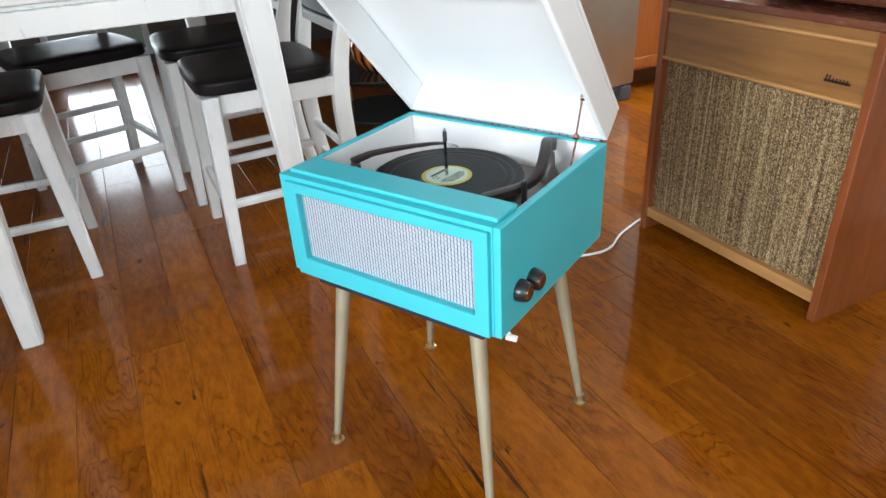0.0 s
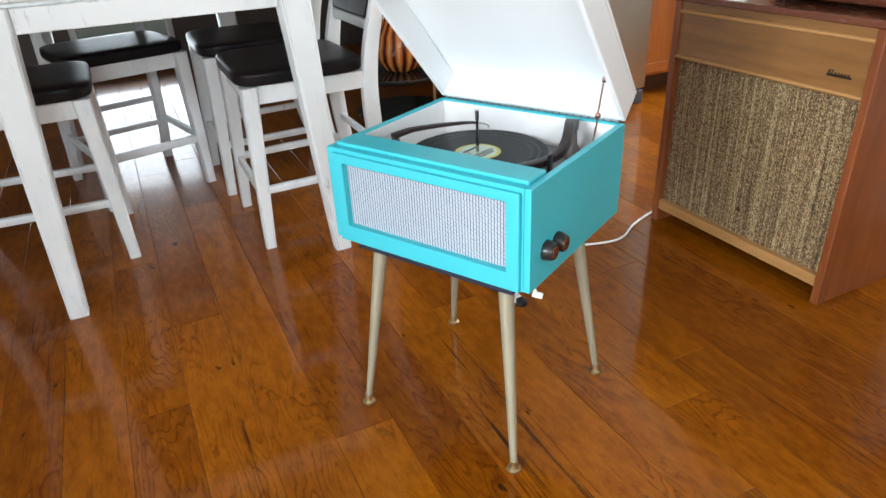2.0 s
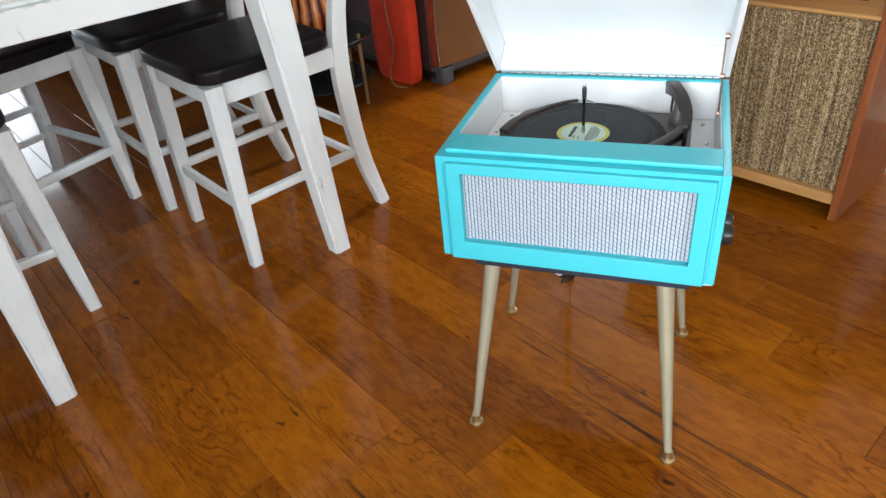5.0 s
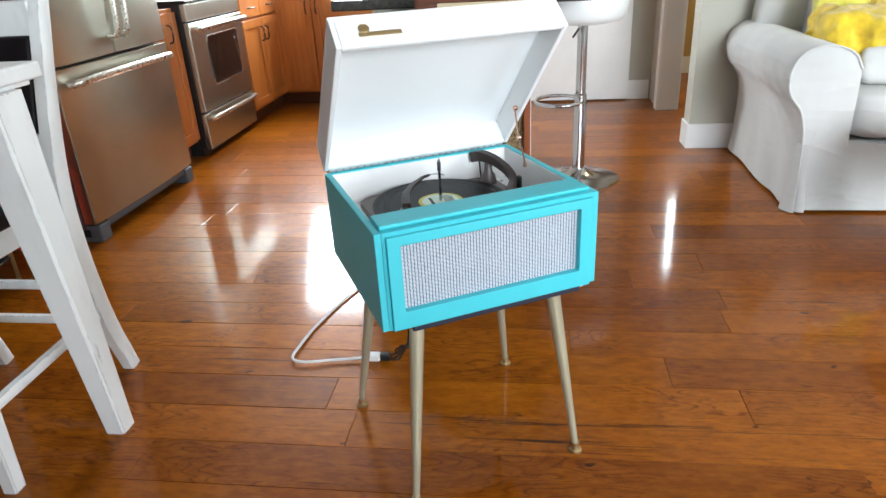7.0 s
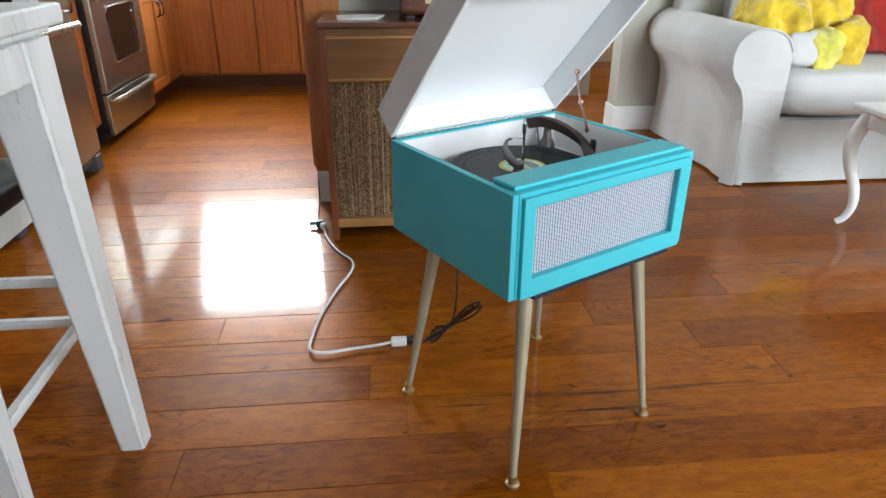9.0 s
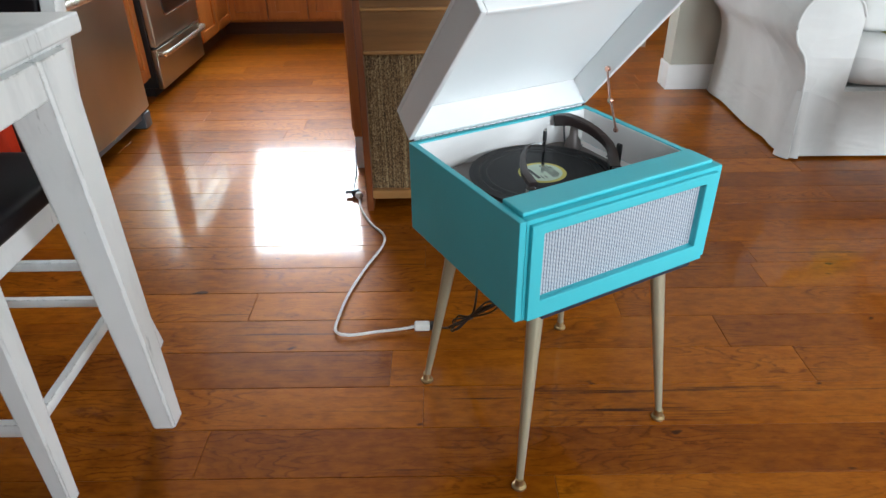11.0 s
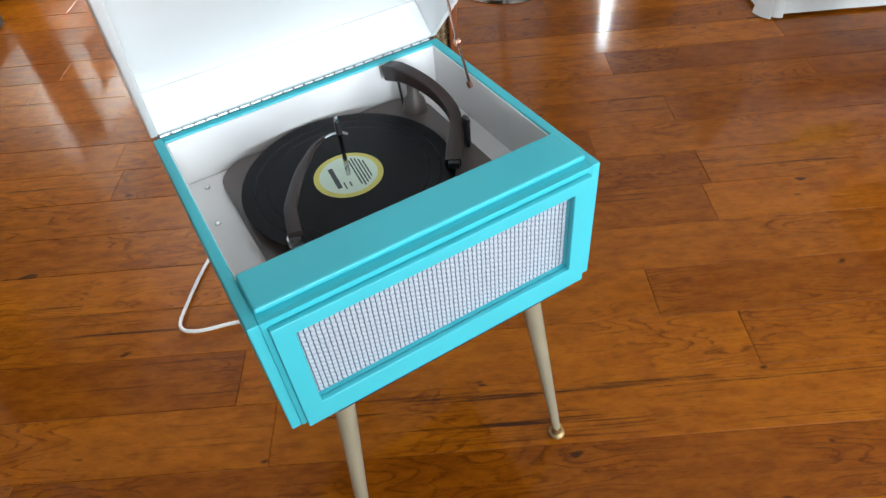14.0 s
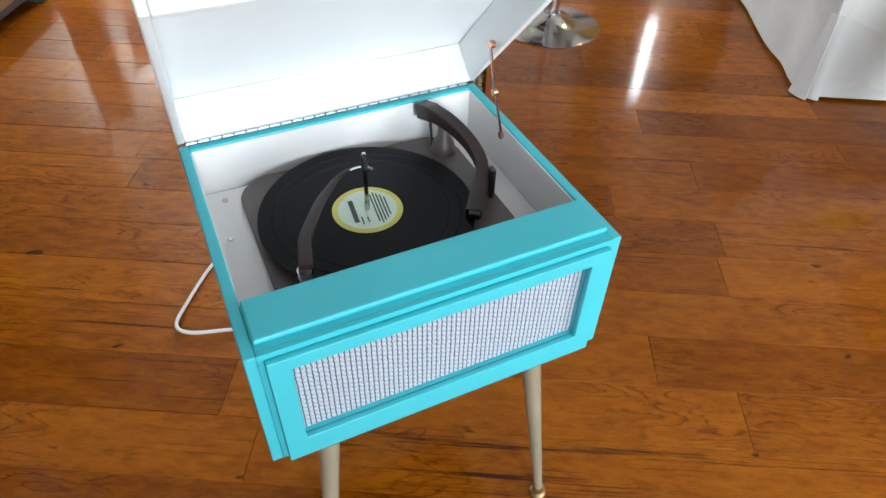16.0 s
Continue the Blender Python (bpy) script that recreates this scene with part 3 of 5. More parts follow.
wall_boards("wall_opening", 0.966, 2.66, 4.1, 2.5, 0.12, [(2.80, 3.60, 0.0, 2.05)], "q")
wall_boards("wall_sofa", 2.66, 1.086, EAST, 2.5, 0.12, [], "p")
wall_boards("wall_room_north", 5.0, 0.966, EAST, 2.5, 0.1, [(1.36, 1.54, 1.17, 1.93)], "p", GOLD_WALL)
wall_boards("wall_room_west", 0.966, 4.1, 5.0, 2.5, 0.12, [], "q")
wall_boards("wall_half_island", 1.62, -0.68, 0.075, 0.90, 0.11, [], "p")

trim_box("baseboard", -0.695, 0.075, 1.604, 1.619, 0, 0.14)
trim_box("trim_island", -0.695, -0.56, 1.606, 1.619, 0.142, 0.90, 0.002, CABINET)
trim_box("baseboard_sofa", 0.952, EAST, 2.645, 2.659, 0, 0.14)
trim_box("baseboard_post", 0.952, 0.965, 2.66, 2.80, 0, 0.14)
trim_box("baseboard_hall", 0.80, 0.955, 3.985, 3.999, 0, 0.14)
trim_box("baseboard_hall_left", -0.40, 0.06, 3.985, 3.999, 0, 0.14)
trim_box("baseboard_room", 1.087, EAST, 4.985, 4.999, 0, 0.14)
trim_box("trim_opening_far", 0.946, 1.10, 3.60, 3.69, 0, 2.13)
trim_box("trim_opening_head", 0.946, 1.10, 2.80, 3.69, 2.05, 2.13)


def window(name, p0, p1, z0, z1, plane, along="p", panes=2):
    """A window: frame bars with panes of glass between them."""
    w = thing(name, HOUSE.copy(), "white-framed window with clear glass panes", "window", kind="structure")
    glass = bpy.data.materials.get("window_glass")
    if glass is None:
        glass, nt, b = nodes_of("window_glass")
        b.inputs["Transmission Weight"].default_value, b.inputs["Roughness"].default_value, b.inputs["IOR"].default_value = 1.0, 0.0, 1.1
    def bar(n, a, b, c, d, depth=0.03):
        bm = box(a, b, plane - depth, plane + depth, c, d, 0.004) if along == "p" else box(plane - depth, plane + depth, a, b, c, d, 0.004)
        part(n, bm, TRIM_WHITE, w)
    bar("frame_bar", p0, p1, z0, z0 + 0.045)
    bar("frame_bar", p0, p1, z1 - 0.045, z1)
    bar("frame_bar", p0, p0 + 0.045, z0 + 0.045, z1 - 0.045)
    bar("frame_bar", p1 - 0.045, p1, z0 + 0.045, z1 - 0.045)
    step = (p1 - p0) / panes
    for i in range(panes):
        a, b = p0 + 0.03 + i * step, p0 + (i + 1) * step - 0.03
        if i:
            bar("mullion", p0 + i * step - 0.02, p0 + i * step + 0.02, z0 + 0.045, z1 - 0.045, 0.025)
        bm = box(a, b, plane - 0.003, plane + 0.003, z0 + 0.03, z1 - 0.03) if along == "p" else box(plane - 0.003, plane + 0.003, a, b, z0 + 0.03, z1 - 0.03)
        pane = part("pane", bm, glass, w)
        pane.visible_shadow = False


window("window_1", -2.45, -0.15, 0.25, 2.2, SOUTH - 0.06)
window("window_2", 0.45, 2.75, 0.25, 2.2, SOUTH - 0.06)
window("window_3", -0.72, 0.0, 0.08, 0.94, WEST - 0.06, "q", 1)
window("window_4", -2.12, -1.02, 1.07, 2.17, 4.78)
window("window_5", 1.36, 1.54, 1.17, 1.93, 5.06, panes=1)

# Unseen window, added to go with the east fill light.
window("added_window_east", -1.98, -0.42, 0.62, 2.18, EAST + 0.06, "q")

# Fixture made up to carry the back room's warm fill, out of view.
back_lamp = thing("ceiling_lamp", at_house(1.75, 3.75, 2.5), "added unseen round ceiling lamp with warm glass", "ceiling lamp")
part("ring", lathe([(0, -0.03), (0.20, -0.03), (0.20, 0), (0, 0)], 32), BRASS, back_lamp)
part("shade", lathe([(0, -0.075), (0.10, -0.068), (0.17, -0.045), (0.185, -0.03), (0, -0.03)], 32), CREAM, back_lamp)

# white door in the hall
hall_door = thing("door_1", at_house(0.44, 3.975), "closed plain white painted interior door", "door", kind="structure")
part("leaf", box(-0.36, 0.36, -0.02, 0.02, 0.012, 2.03, 0.003), TRIM_WHITE, hall_door)
part("casing", box(-0.45, -0.365, -0.025, 0.02, 0, 2.1, 0.004), TRIM_WHITE, hall_door)
part("door_handle", lathe([(0, 0), (0.012, 0), (0.012, 0.03), (0.026, 0.04), (0.028, 0.055), (0.02, 0.066), (0, 0.068)], 16), CHROME, hall_door, "", pose(-0.29, -0.02, 0.95, 90, 0, 0))

# ---- record player ----
X0, X1, YF, YB, ZB, ZT = -0.228, 0.243, 0.005, 0.413, 0.452, 0.655
player = thing("record_player", pose(0, 0, 0), "turquoise painted record player cabinet with open white lid on four legs", "record player")
WALL = 0.014
part("side_panel", box(X0, X0 + WALL, YF, YB, ZB, ZT, 0.002), TEAL, player)
part("side_panel", box(X1 - WALL, X1, YF, YB, ZB, ZT, 0.002), TEAL, player)
part("back_panel", box(X0 + WALL, X1 - WALL, YB - WALL, YB, ZB, ZT, 0.002), TEAL, player)
front = bmesh.new()
for x0, x1, z0, z1 in ((X0 + WALL, X1 - WALL, 0.627, ZT), (X0 + WALL, X1 - WALL, ZB, 0.490), (X0 + WALL, -0.182, 0.490, 0.627), (0.198, X1 - WALL, 0.490, 0.627)):
    box(x0, x1, YF, YF + 0.006, z0, z1, bm=front)
part("front_panel", front, TEAL, player)
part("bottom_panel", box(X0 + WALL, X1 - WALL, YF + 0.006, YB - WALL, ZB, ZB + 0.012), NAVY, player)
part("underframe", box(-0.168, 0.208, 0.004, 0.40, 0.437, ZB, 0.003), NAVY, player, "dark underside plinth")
top_rail = part("top_rail", box(X0 + WALL, X1 - WALL, YF + 0.006, 0.082, 0.64, ZT, 0.001), TEAL, player)
part("raised_board", box(-0.213, 0.230, 0.019, 0.082, ZT, 0.6635, 0.003, 3), TEAL, top_rail)
# front frame, four bars proud of the front
FX0, FX1, FZ0, FZ1 = -0.208, 0.225, 0.453, 0.647
GX0, GX1, GZ0, GZ1 = -0.182, 0.198, 0.490, 0.627
part("grille_frame", ring_frame(FX0, FX1, FZ0, FZ1, GX0, GX1, GZ0, GZ1, -0.004, YF, 0.0012), TEAL, player)
part("grille_cloth", box(GX0 - 0.004, GX1 + 0.004, 0.0112, 0.0132, GZ0 - 0.004, GZ1 + 0.004), GRILLE_WHITE, player, "white and blue-grey woven grille cloth")
# white lining and deck
part("lining", box(X0 + WALL, X0 + WALL + 0.002, 0.084, YB - WALL, 0.575, ZT - 0.003), INNER_WHITE, player)
part("lining", box(X1 - WALL - 0.002, X1 - WALL, 0.084, YB - WALL, 0.575, ZT - 0.003), INNER_WHITE, player)
part("lining", box(X0 + WALL, X1 - WALL, YB - WALL - 0.002, YB - WALL, 0.575, ZT - 0.003), INNER_WHITE, player)
deck = part("deck_board", box(X0 + WALL + 0.002, X1 - WALL - 0.002, YF + 0.008, YB - WALL - 0.002, 0.566, 0.575, 0.001), INNER_WHITE, player, "white motor board with screws")
for sx, sy in ((-0.197, 0.285), (-0.186, 0.372), (0.212, 0.285), (0.205, 0.37)):
    part("screw", lathe([(0, 0), (0.0045, 0), (0.004, 0.0016), (0, 0.0024)], 12), CHROME, deck, "", pose(sx, sy, 0.575))

# changer plate, platter, record
plate = part("base_plate", outline_slab(rounded_rect(-0.166, 0.184, 0.10, 0.394, 0.05, 6), 0.576, 0.588, "z", 0.003), PLATE, player, "taupe metal changer plate")
platter = part("platter", lathe([(0, 0), (0.132, 0), (0.138, 0.003), (0.138, 0.013), (0.134, 0.016), (0, 0.016)], 64), PLATE, player, "", pose(-0.011, 0.235, 0.5885))
record = thing("vinyl_record", pose(-0.011, 0.235, 0.6047), "black long-playing vinyl record with pale green label", "record")
part("disc", lathe([(0, 0), (0.1505, 0), (0.1512, 0.0007), (0.1505, 0.0016), (0.0512, 0.0013), (0, 0.0013)], 96), VINYL, record)
label = part("label", lathe([(0, 0), (0.0495, 0), (0.0495, 0.0004), (0, 0.0004)], 64), LABEL_RIM, record, "yellow rimmed pale green paper label", pose(0, 0, 0.0014))
part("label_centre", lathe([(0, 0), (0.0415, 0), (0.0415, 0.0003), (0, 0.0003)], 64), LABEL_PALE, label, "", pose(0, 0, 0.0004))
rows = [(0.020, 0.024, 0.0034), (0.012, 0.013, 0.001), (-0.010, 0.030, 0.0011), (-0.0145, 0.034, 0.0011), (-0.019, 0.030, 0.0011), (-0.0235, 0.026, 0.0011), (-0.028, 0.020, 0.0011), (0.004, 0.009, 0.001)]
for yy, half, hh in rows:
    off = -0.022 if hh == 0.001 else 0.0
    bar = box(off - half * 0.6 if off else -half, off + half * 0.6 if off else half, yy - hh, yy + hh, 0, 0.0002)
    part("print_bar", bar, INK, label, "", pose(0, 0, 0.0007, 0, 0, 84))

# spindle and record holder arm
spindle = part("spindle", lathe([(0, 0), (0.0034, 0), (0.0034, 0.03), (0.0028, 0.034), (0.0028, 0.064), (0.0032, 0.066), (0.0032, 0.092), (0.0024, 0.0955), (0, 0.0965)], 16), CHROME, player, "steel changer spindle", pose(-0.011, 0.235, 0.6065))
part("collar", lathe([(0, 0), (0.0042, 0), (0.0042, 0.018), (0.0036, 0.02), (0, 0.02)], 16), BLACK_PLASTIC, spindle, "", pose(0, 0, 0.070))
arm_line = spline([(-0.1315, 0.104, 0.6605), (-0.125, 0.128, 0.6625), (-0.1165, 0.153, 0.6635), (-0.085, 0.204, 0.6625), (-0.060, 0.233, 0.662), (-0.044, 0.250, 0.6615), (-0.026, 0.2605, 0.661)], 6)
n_arm = len(arm_line)
holder = part("record_holder", sweep(arm_line, [(0.0082 - 0.0058 * min(1, max(0, i / n_arm - 0.22) * 1.7), 0.0050 - 0.0026 * i / n_arm) for i in range(n_arm)], 8, square=True), BROWN_ARM, player, "brown swing-over record holder arm")
hook = spline([(-0.030, 0.259, 0.661), (-0.012, 0.263, 0.660), (0.000, 0.260, 0.659), (0.006, 0.253, 0.658)], 5)
part("hook", sweep(hook, (0.0017, 0.0017), 8), HINGE_STEEL, holder, "bright wire hook")
part("holder_post", lathe([(0, 0), (0.016, 0), (0.0145, 0.010), (0.0098, 0.034), (0.0082, 0.058), (0.0076, 0.069), (0, 0.0695)], 20), PLATE, holder, "grey metal holder post", pose(-0.132, 0.110, 0.588))
part("post_sleeve", lathe([(0, 0), (0.0098, 0), (0.0098, 0.010), (0, 0.010)], 20), CHROME, holder, "chrome sleeve", pose(-0.132, 0.110, 0.642))

# tone arm: pivot block at the back, a curved arm and the head over the record
tone_line = spline([(0.138, 0.386, 0.645), (0.146, 0.352, 0.654), (0.160, 0.315, 0.650), (0.171, 0.278, 0.638), (0.171, 0.244, 0.627), (0.157, 0.215, 0.620), (0.132, 0.182, 0.616), (0.117, 0.160, 0.614)], 6)
n_t = len(tone_line)
def tone_size(i):
    s = i / (n_t - 1)
    if s < 0.12:
        return (0.0115, 0.0125)
    if s < 0.62:
        k = (s - 0.12) / 0.5
        return (0.0108 - 0.0022 * k, 0.0118 - 0.0048 * k)
    return (0.0086 + 0.0024 * min(1, (s - 0.62) / 0.2), 0.0068)
tonearm = part("tonearm", sweep(tone_line, [tone_size(i) for i in range(n_t)], 8, square=True), BROWN_ARM, player, "dark brown bakelite tonearm")
part("cartridge", box(-0.008, 0.008, -0.014, 0.014, -0.010, 0.0, 0.002), BLACK_PLASTIC, tonearm, "", pose(0.1215, 0.164, 0.6195, 0, 0, -35))
part("pivot_post", lathe([(0, 0), (0.020, 0), (0.017, 0.018), (0.010, 0.028), (0.0085, 0.056), (0, 0.056)], 24), PLATE, tonearm, "grey pivot post", pose(0.157, 0.345, 0.588))
part("arm_clip", sweep([(0.143, 0.366, 0.640), (0.1425, 0.360, 0.615), (0.143, 0.356, 0.589)], (0.0022, 0.0022), 8), BLACK_PLASTIC, tonearm)
part("arm_rest", box(-0.004, 0.004, -0.007, 0.007, 0, 0.052, 0.003), BLACK_PLASTIC, player, "black arm rest post", pose(0.172, 0.212, 0.588))
part("control_knob", lathe([(0, 0), (0.016, 0), (0.015, 0.012), (0.012, 0.015), (0, 0.015)], 20), BLACK_PLASTIC, player, "", pose(0.128, 0.112, 0.588))

# lid: a shallow tray hinged at the back edge
lid_pose = pose(0, 0.413, 0.6585, -47.6, 0, 0)
LD, LH, LT = 0.412, 0.074, 0.011
lid = part("lid", box(X0, X1, -LD, 0, LH - LT, LH, 0.003, 3), LID_WHITE, player, "white painted lid standing open", lid_pose)
part("lid_side", box(X0, X0 + LT, -LD, 0, 0, LH - LT, 0.0025), LID_WHITE, lid)
part("lid_side", box(X1 - LT, X1, -LD, 0, 0, LH - LT, 0.0025), LID_WHITE, lid)
part("lid_front", box(X0 + LT, X1 - LT, -LD, -LD + LT, 0, LH - LT, 0.0025), LID_WHITE, lid)
part("lid_back", box(X0 + LT, X1 - LT, -LT, 0, 0, LH - LT, 0.0025), LID_WHITE, lid)
badge = part("badge_strip", box(-0.037, 0.044, -0.0018, 0, -0.005, 0.005, 0.0006), BRASS, lid, "brass maker's strip", pose(-0.143, -LD, 0.025))
part("badge_medallion", lathe([(0, 0), (0.0105, 0), (0.0105, 0.0022), (0.0085, 0.003), (0.008, 0.0024), (0, 0.0024)], 24), BRASS, badge, "", pose(-0.025, 0, 0.013, 90, 0, 0))
hinge = part("piano_hinge", sweep([(X0 + 0.006, 0.4125, 0.6575), (X1 - 0.006, 0.4125, 0.6575)], (0.0020, 0.0020), 10), DARK_METAL, player, "long steel piano hinge")
for i in range(26):
    part("knuckle", sweep([(X0 + 0.012 + i * 0.0172, 0.4125, 0.6575), (X0 + 0.0262 + i * 0.0172, 0.4125, 0.6575)], (0.0028, 0.0028), 8), HINGE_STEEL, hinge)
stay = part("lid_stay", sweep([(0.2255, 0.284, 0.637), (0.2245, 0.311, 0.697)], (0.0016, 0.0036), 8), COPPER, player, "copper-toned folding lid stay")
part("upper_link", sweep([(0.2225, 0.311, 0.697), (0.2225, 0.332, 0.763)], (0.0016, 0.0036), 8), COPPER, stay)
for c in ((0.2265, 0.284, 0.637), (0.2235, 0.311, 0.697), (0.2245, 0.332, 0.763)):
    part("pivot", lathe([(0, -0.004), (0.0058, -0.004), (0.0058, 0.003), (0.004, 0.0045), (0, 0.0045)], 14), COPPER, stay, "", pose(*c, 0, 90, 0))

# knobs on the side, legs
for ky, kz in ((0.063, 0.517), (0.107, 0.515)):
    knob = part("knob", lathe([(0, 0), (0.0195, 0), (0.0195, 0.004), (0.0165, 0.018), (0.015, 0.020), (0, 0.020)], 28), KNOB_BLACK, player, "black knob with brown face", pose(X1, ky, kz, 0, 90, 0))
    part("knob_face", lathe([(0, 0), (0.0125, 0), (0.0115, 0.0015), (0, 0.0022)], 24), KNOB_COPPER, knob, "", pose(0, 0, 0.020))
feet = ((-0.193, 0.003), (0.213, 0.006), (0.224, 0.403), (-0.210, 0.396))
heads = ((-0.145, 0.052), (0.166, 0.052), (0.170, 0.350), (-0.150, 0.350))
for (fx, fy), (hx, hy) in zip(feet, heads):
    pts = [Vector((fx, fy, 0.014)).lerp(Vector((hx, hy, 0.436)), k / 8) for k in range(9)]
    leg = part("leg", sweep(pts, [(0.0075 + 0.0088 * k / 8, 0.0075 + 0.0088 * k / 8) for k in range(9)], 18), BRASS_LEG, player, "tapered champagne metal leg")
    part("foot_glide", lathe([(0, 0), (0.0148, 0), (0.0158, 0.002), (0.0152, 0.0055), (0.0100, 0.0085), (0.0092, 0.011), (0.0092, 0.026), (0, 0.026)], 20), BRASS, leg, "", pose(fx, fy, 0))
tag = part("cord_tag", box(-0.010, 0.010, -0.004, 0.004, -0.0055, 0.0055, 0.0015), CORD_WHITE, player, "white plastic plug tag", pose(0.236, 0.050, 0.425, 20, 10, 20))
part("tag_cord", sweep(spline([(0.236, 0.050, 0.426), (0.220, 0.056, 0.438), (0.196, 0.07, 0.446)], 5), (0.003, 0.003), 8), CORD_WHITE, tag, "", tag.matrix_basis.inverted())

# cords on the floor
white_cord = thing("extension_cord", pose(0, 0, 0), "white extension cord lying loosely on the floor", "cord")
cord_pts = [(-0.138, 0.603, 0.010), (-0.176, 0.612, 0.009), (-0.242, 0.636, 0.008), (-0.320, 0.660, 0.010), (-0.346, 0.697, 0.010), (-0.310, 0.762, 0.008), (-0.240, 0.858, 0.006), (-0.13, 0.975, 0.006), (-0.03, 1.07, 0.006), (0.005, 1.14, 0.006), (0.0, 1.24, 0.006), (0.014, 1.36, 0.006), (0.040, 1.445, 0.008), (0.046, 1.462, 0.012)]
part("cord", sweep(spline(cord_pts, 8), (0.0042, 0.0042), 8), CORD_WHITE, white_cord)
part("socket", box(-0.022, 0.022, -0.013, 0.013, 0, 0.022, 0.005, 3), CORD_WHITE, white_cord, "white cord socket", pose(-0.122, 0.594, 0, 0, 0, -28))
plug = part("plug", lathe([(0, 0), (0.010, 0), (0.0145, 0.008), (0.0145, 0.018), (0.011, 0.024), (0, 0.026)], 18), CORD_WHITE, white_cord, "white plug with a dark two-pronged adapter", pose(0.047, 1.466, 0))
part("adapter", box(-0.015, 0.015, -0.012, 0.012, 0.0, 0.026, 0.005, 3), BLACK_PLASTIC, plug, "", pose(-0.003, 0.026, 0.002, 0, 0, -28.5))
for dy in (-0.007, 0.007):
    part("prong", box(-0.040, -0.013, dy - 0.0012, dy + 0.0012, 0.011, 0.018), DARK_METAL, plug, "", pose(-0.003, 0.026, 0.002, 0, 0, -28.5))
part("rear_lead", sweep(spline([(0.045, 1.500, 0.014), (0.062, 1.545, 0.020), (0.095, 1.60, 0.05), (0.135, 1.69, 0.12)], 6), (0.003, 0.003), 8), CORD_BROWN, plug, "", Matrix.Translation((-0.047, -1.466, 0)))
brown_cord = thing("brown_cord", pose(0, 0, 0), "dark brown player cord in a tied bundle", "cord")
part("lead", sweep(spline([(-0.082, 0.572, 0.012), (-0.078, 0.545, 0.020), (-0.072, 0.50, 0.055), (-0.062, 0.43, 0.125), (-0.060, 0.405, 0.20), (-0.062, 0.395, 0.32), (-0.062, 0.39, 0.438)], 8), (0.0028, 0.0028), 8), CORD_BROWN, brown_cord)
low, high = Vector((-0.074, 0.505, 0.050)), Vector((-0.040, 0.325, 0.235))
axis = high - low
knot = low.lerp(high, 0.40)
rng_cord = random.Random(4)
for k in range(5):
    for end, wide in ((high, 0.011), (low, 0.014)):
        way = (end - knot) * rng_cord.uniform(0.72, 1.05)
        side = Matrix.Rotation(radians(40 * k + rng_cord.uniform(-15, 15)), 3, axis.normalized()) @ axis.cross(Vector((1, 0, 0))).normalized()
        spread = side * wide * rng_cord.uniform(0.7, 1.5)
        loop = [knot, knot + way * 0.35 + spread * 0.7, knot + way * 0.75 + spread * 1.3, knot + way + spread * 0.6, knot + way * 0.85 + spread * 0.1, knot + way * 0.4 - spread * 0.15, knot]
        part("loop", sweep(spline(loop, 4), (0.0026, 0.0026), 6), CORD_BROWN, brown_cord)
part("tie", sweep([low.lerp(high, 0.38), low.lerp(high, 0.43)], (0.007, 0.007), 10), CORD_BROWN, brown_cord)
part("black_plug", box(-0.016, 0.016, -0.011, 0.011, 0, 0.022, 0.005), BLACK_PLASTIC, brown_cord, "", pose(-0.088, 0.577, 0, 0, 0, -28))

# ---- large speaker console ----
console = thing("speaker_console", at_house(-0.269, 1.196), "honey and walnut veneer speaker console with brown woven grille", "speaker cabinet")
CW, CD, CH = 0.344, 0.40, 0.788
part("side_panel", box(-CW, -CW + 0.024, 0, CD, 0, CH - 0.02, 0.003), CONSOLE_SIDE, console)
part("side_panel", box(CW - 0.024, CW, 0, CD, 0, CH - 0.02, 0.003), CONSOLE_SIDE, console)
part("top", box(-CW - 0.004, CW + 0.004, -0.004, CD, CH - 0.02, CH, 0.004), CONSOLE_TOP, console, "dark walnut top board")
part("back_panel", box(-CW + 0.024, CW - 0.024, CD - 0.012, CD, 0.05, CH - 0.02), CONSOLE_SIDE, console)
part("upper_panel", box(-CW + 0.024, CW - 0.024, 0.008, 0.024, 0.590, CH - 0.02, 0.001), CONSOLE_FRONT, console, "honey-coloured veneer panel")
part("moulding", sweep([(-CW + 0.024, 0.006, 0.738), (CW - 0.024, 0.006, 0.738)], (0.006, 0.006), 10), CONSOLE_TRIM, console, "pale wood moulding")
part("moulding", sweep([(-CW + 0.024, 0.006, 0.598), (CW - 0.024, 0.006, 0.598)], (0.006, 0.006), 10), CONSOLE_TRIM, console, "pale wood moulding")
part("grille_cloth", box(-CW + 0.024, CW - 0.024, 0.026, 0.034, 0.085, 0.590), GRILLE_TAN, console, "brown and tan fibre grille cloth")
part("lower_rail", box(-CW + 0.024, CW - 0.024, 0.004, 0.034, 0.050, 0.085, 0.003), CONSOLE_TRIM, console, "pale wood lower rail")
part("jewel_lamp", lathe([(0, 0), (0.007, 0), (0.0065, 0.004), (0.003, 0.007), (0, 0.0075)], 16), KNOB_COPPER, console, "small dark red jewel", pose(0.005, 0.026, 0.168, 90, 0, 0))
emblem = part("emblem", box(-0.034, 0.034, -0.003, 0, -0.003, 0.003, 0.001), DARK_METAL, console, "dark metal maker's emblem", pose(0.245, 0.008, 0.640))
for k in range(7):
    part("emblem_stroke", sweep([(-0.030 + k * 0.009, -0.002, -0.002), (-0.027 + k * 0.009, -0.002, 0.014 if k in (0, 1) else 0.008)], (0.0016, 0.0016), 6), DARK_METAL, emblem)
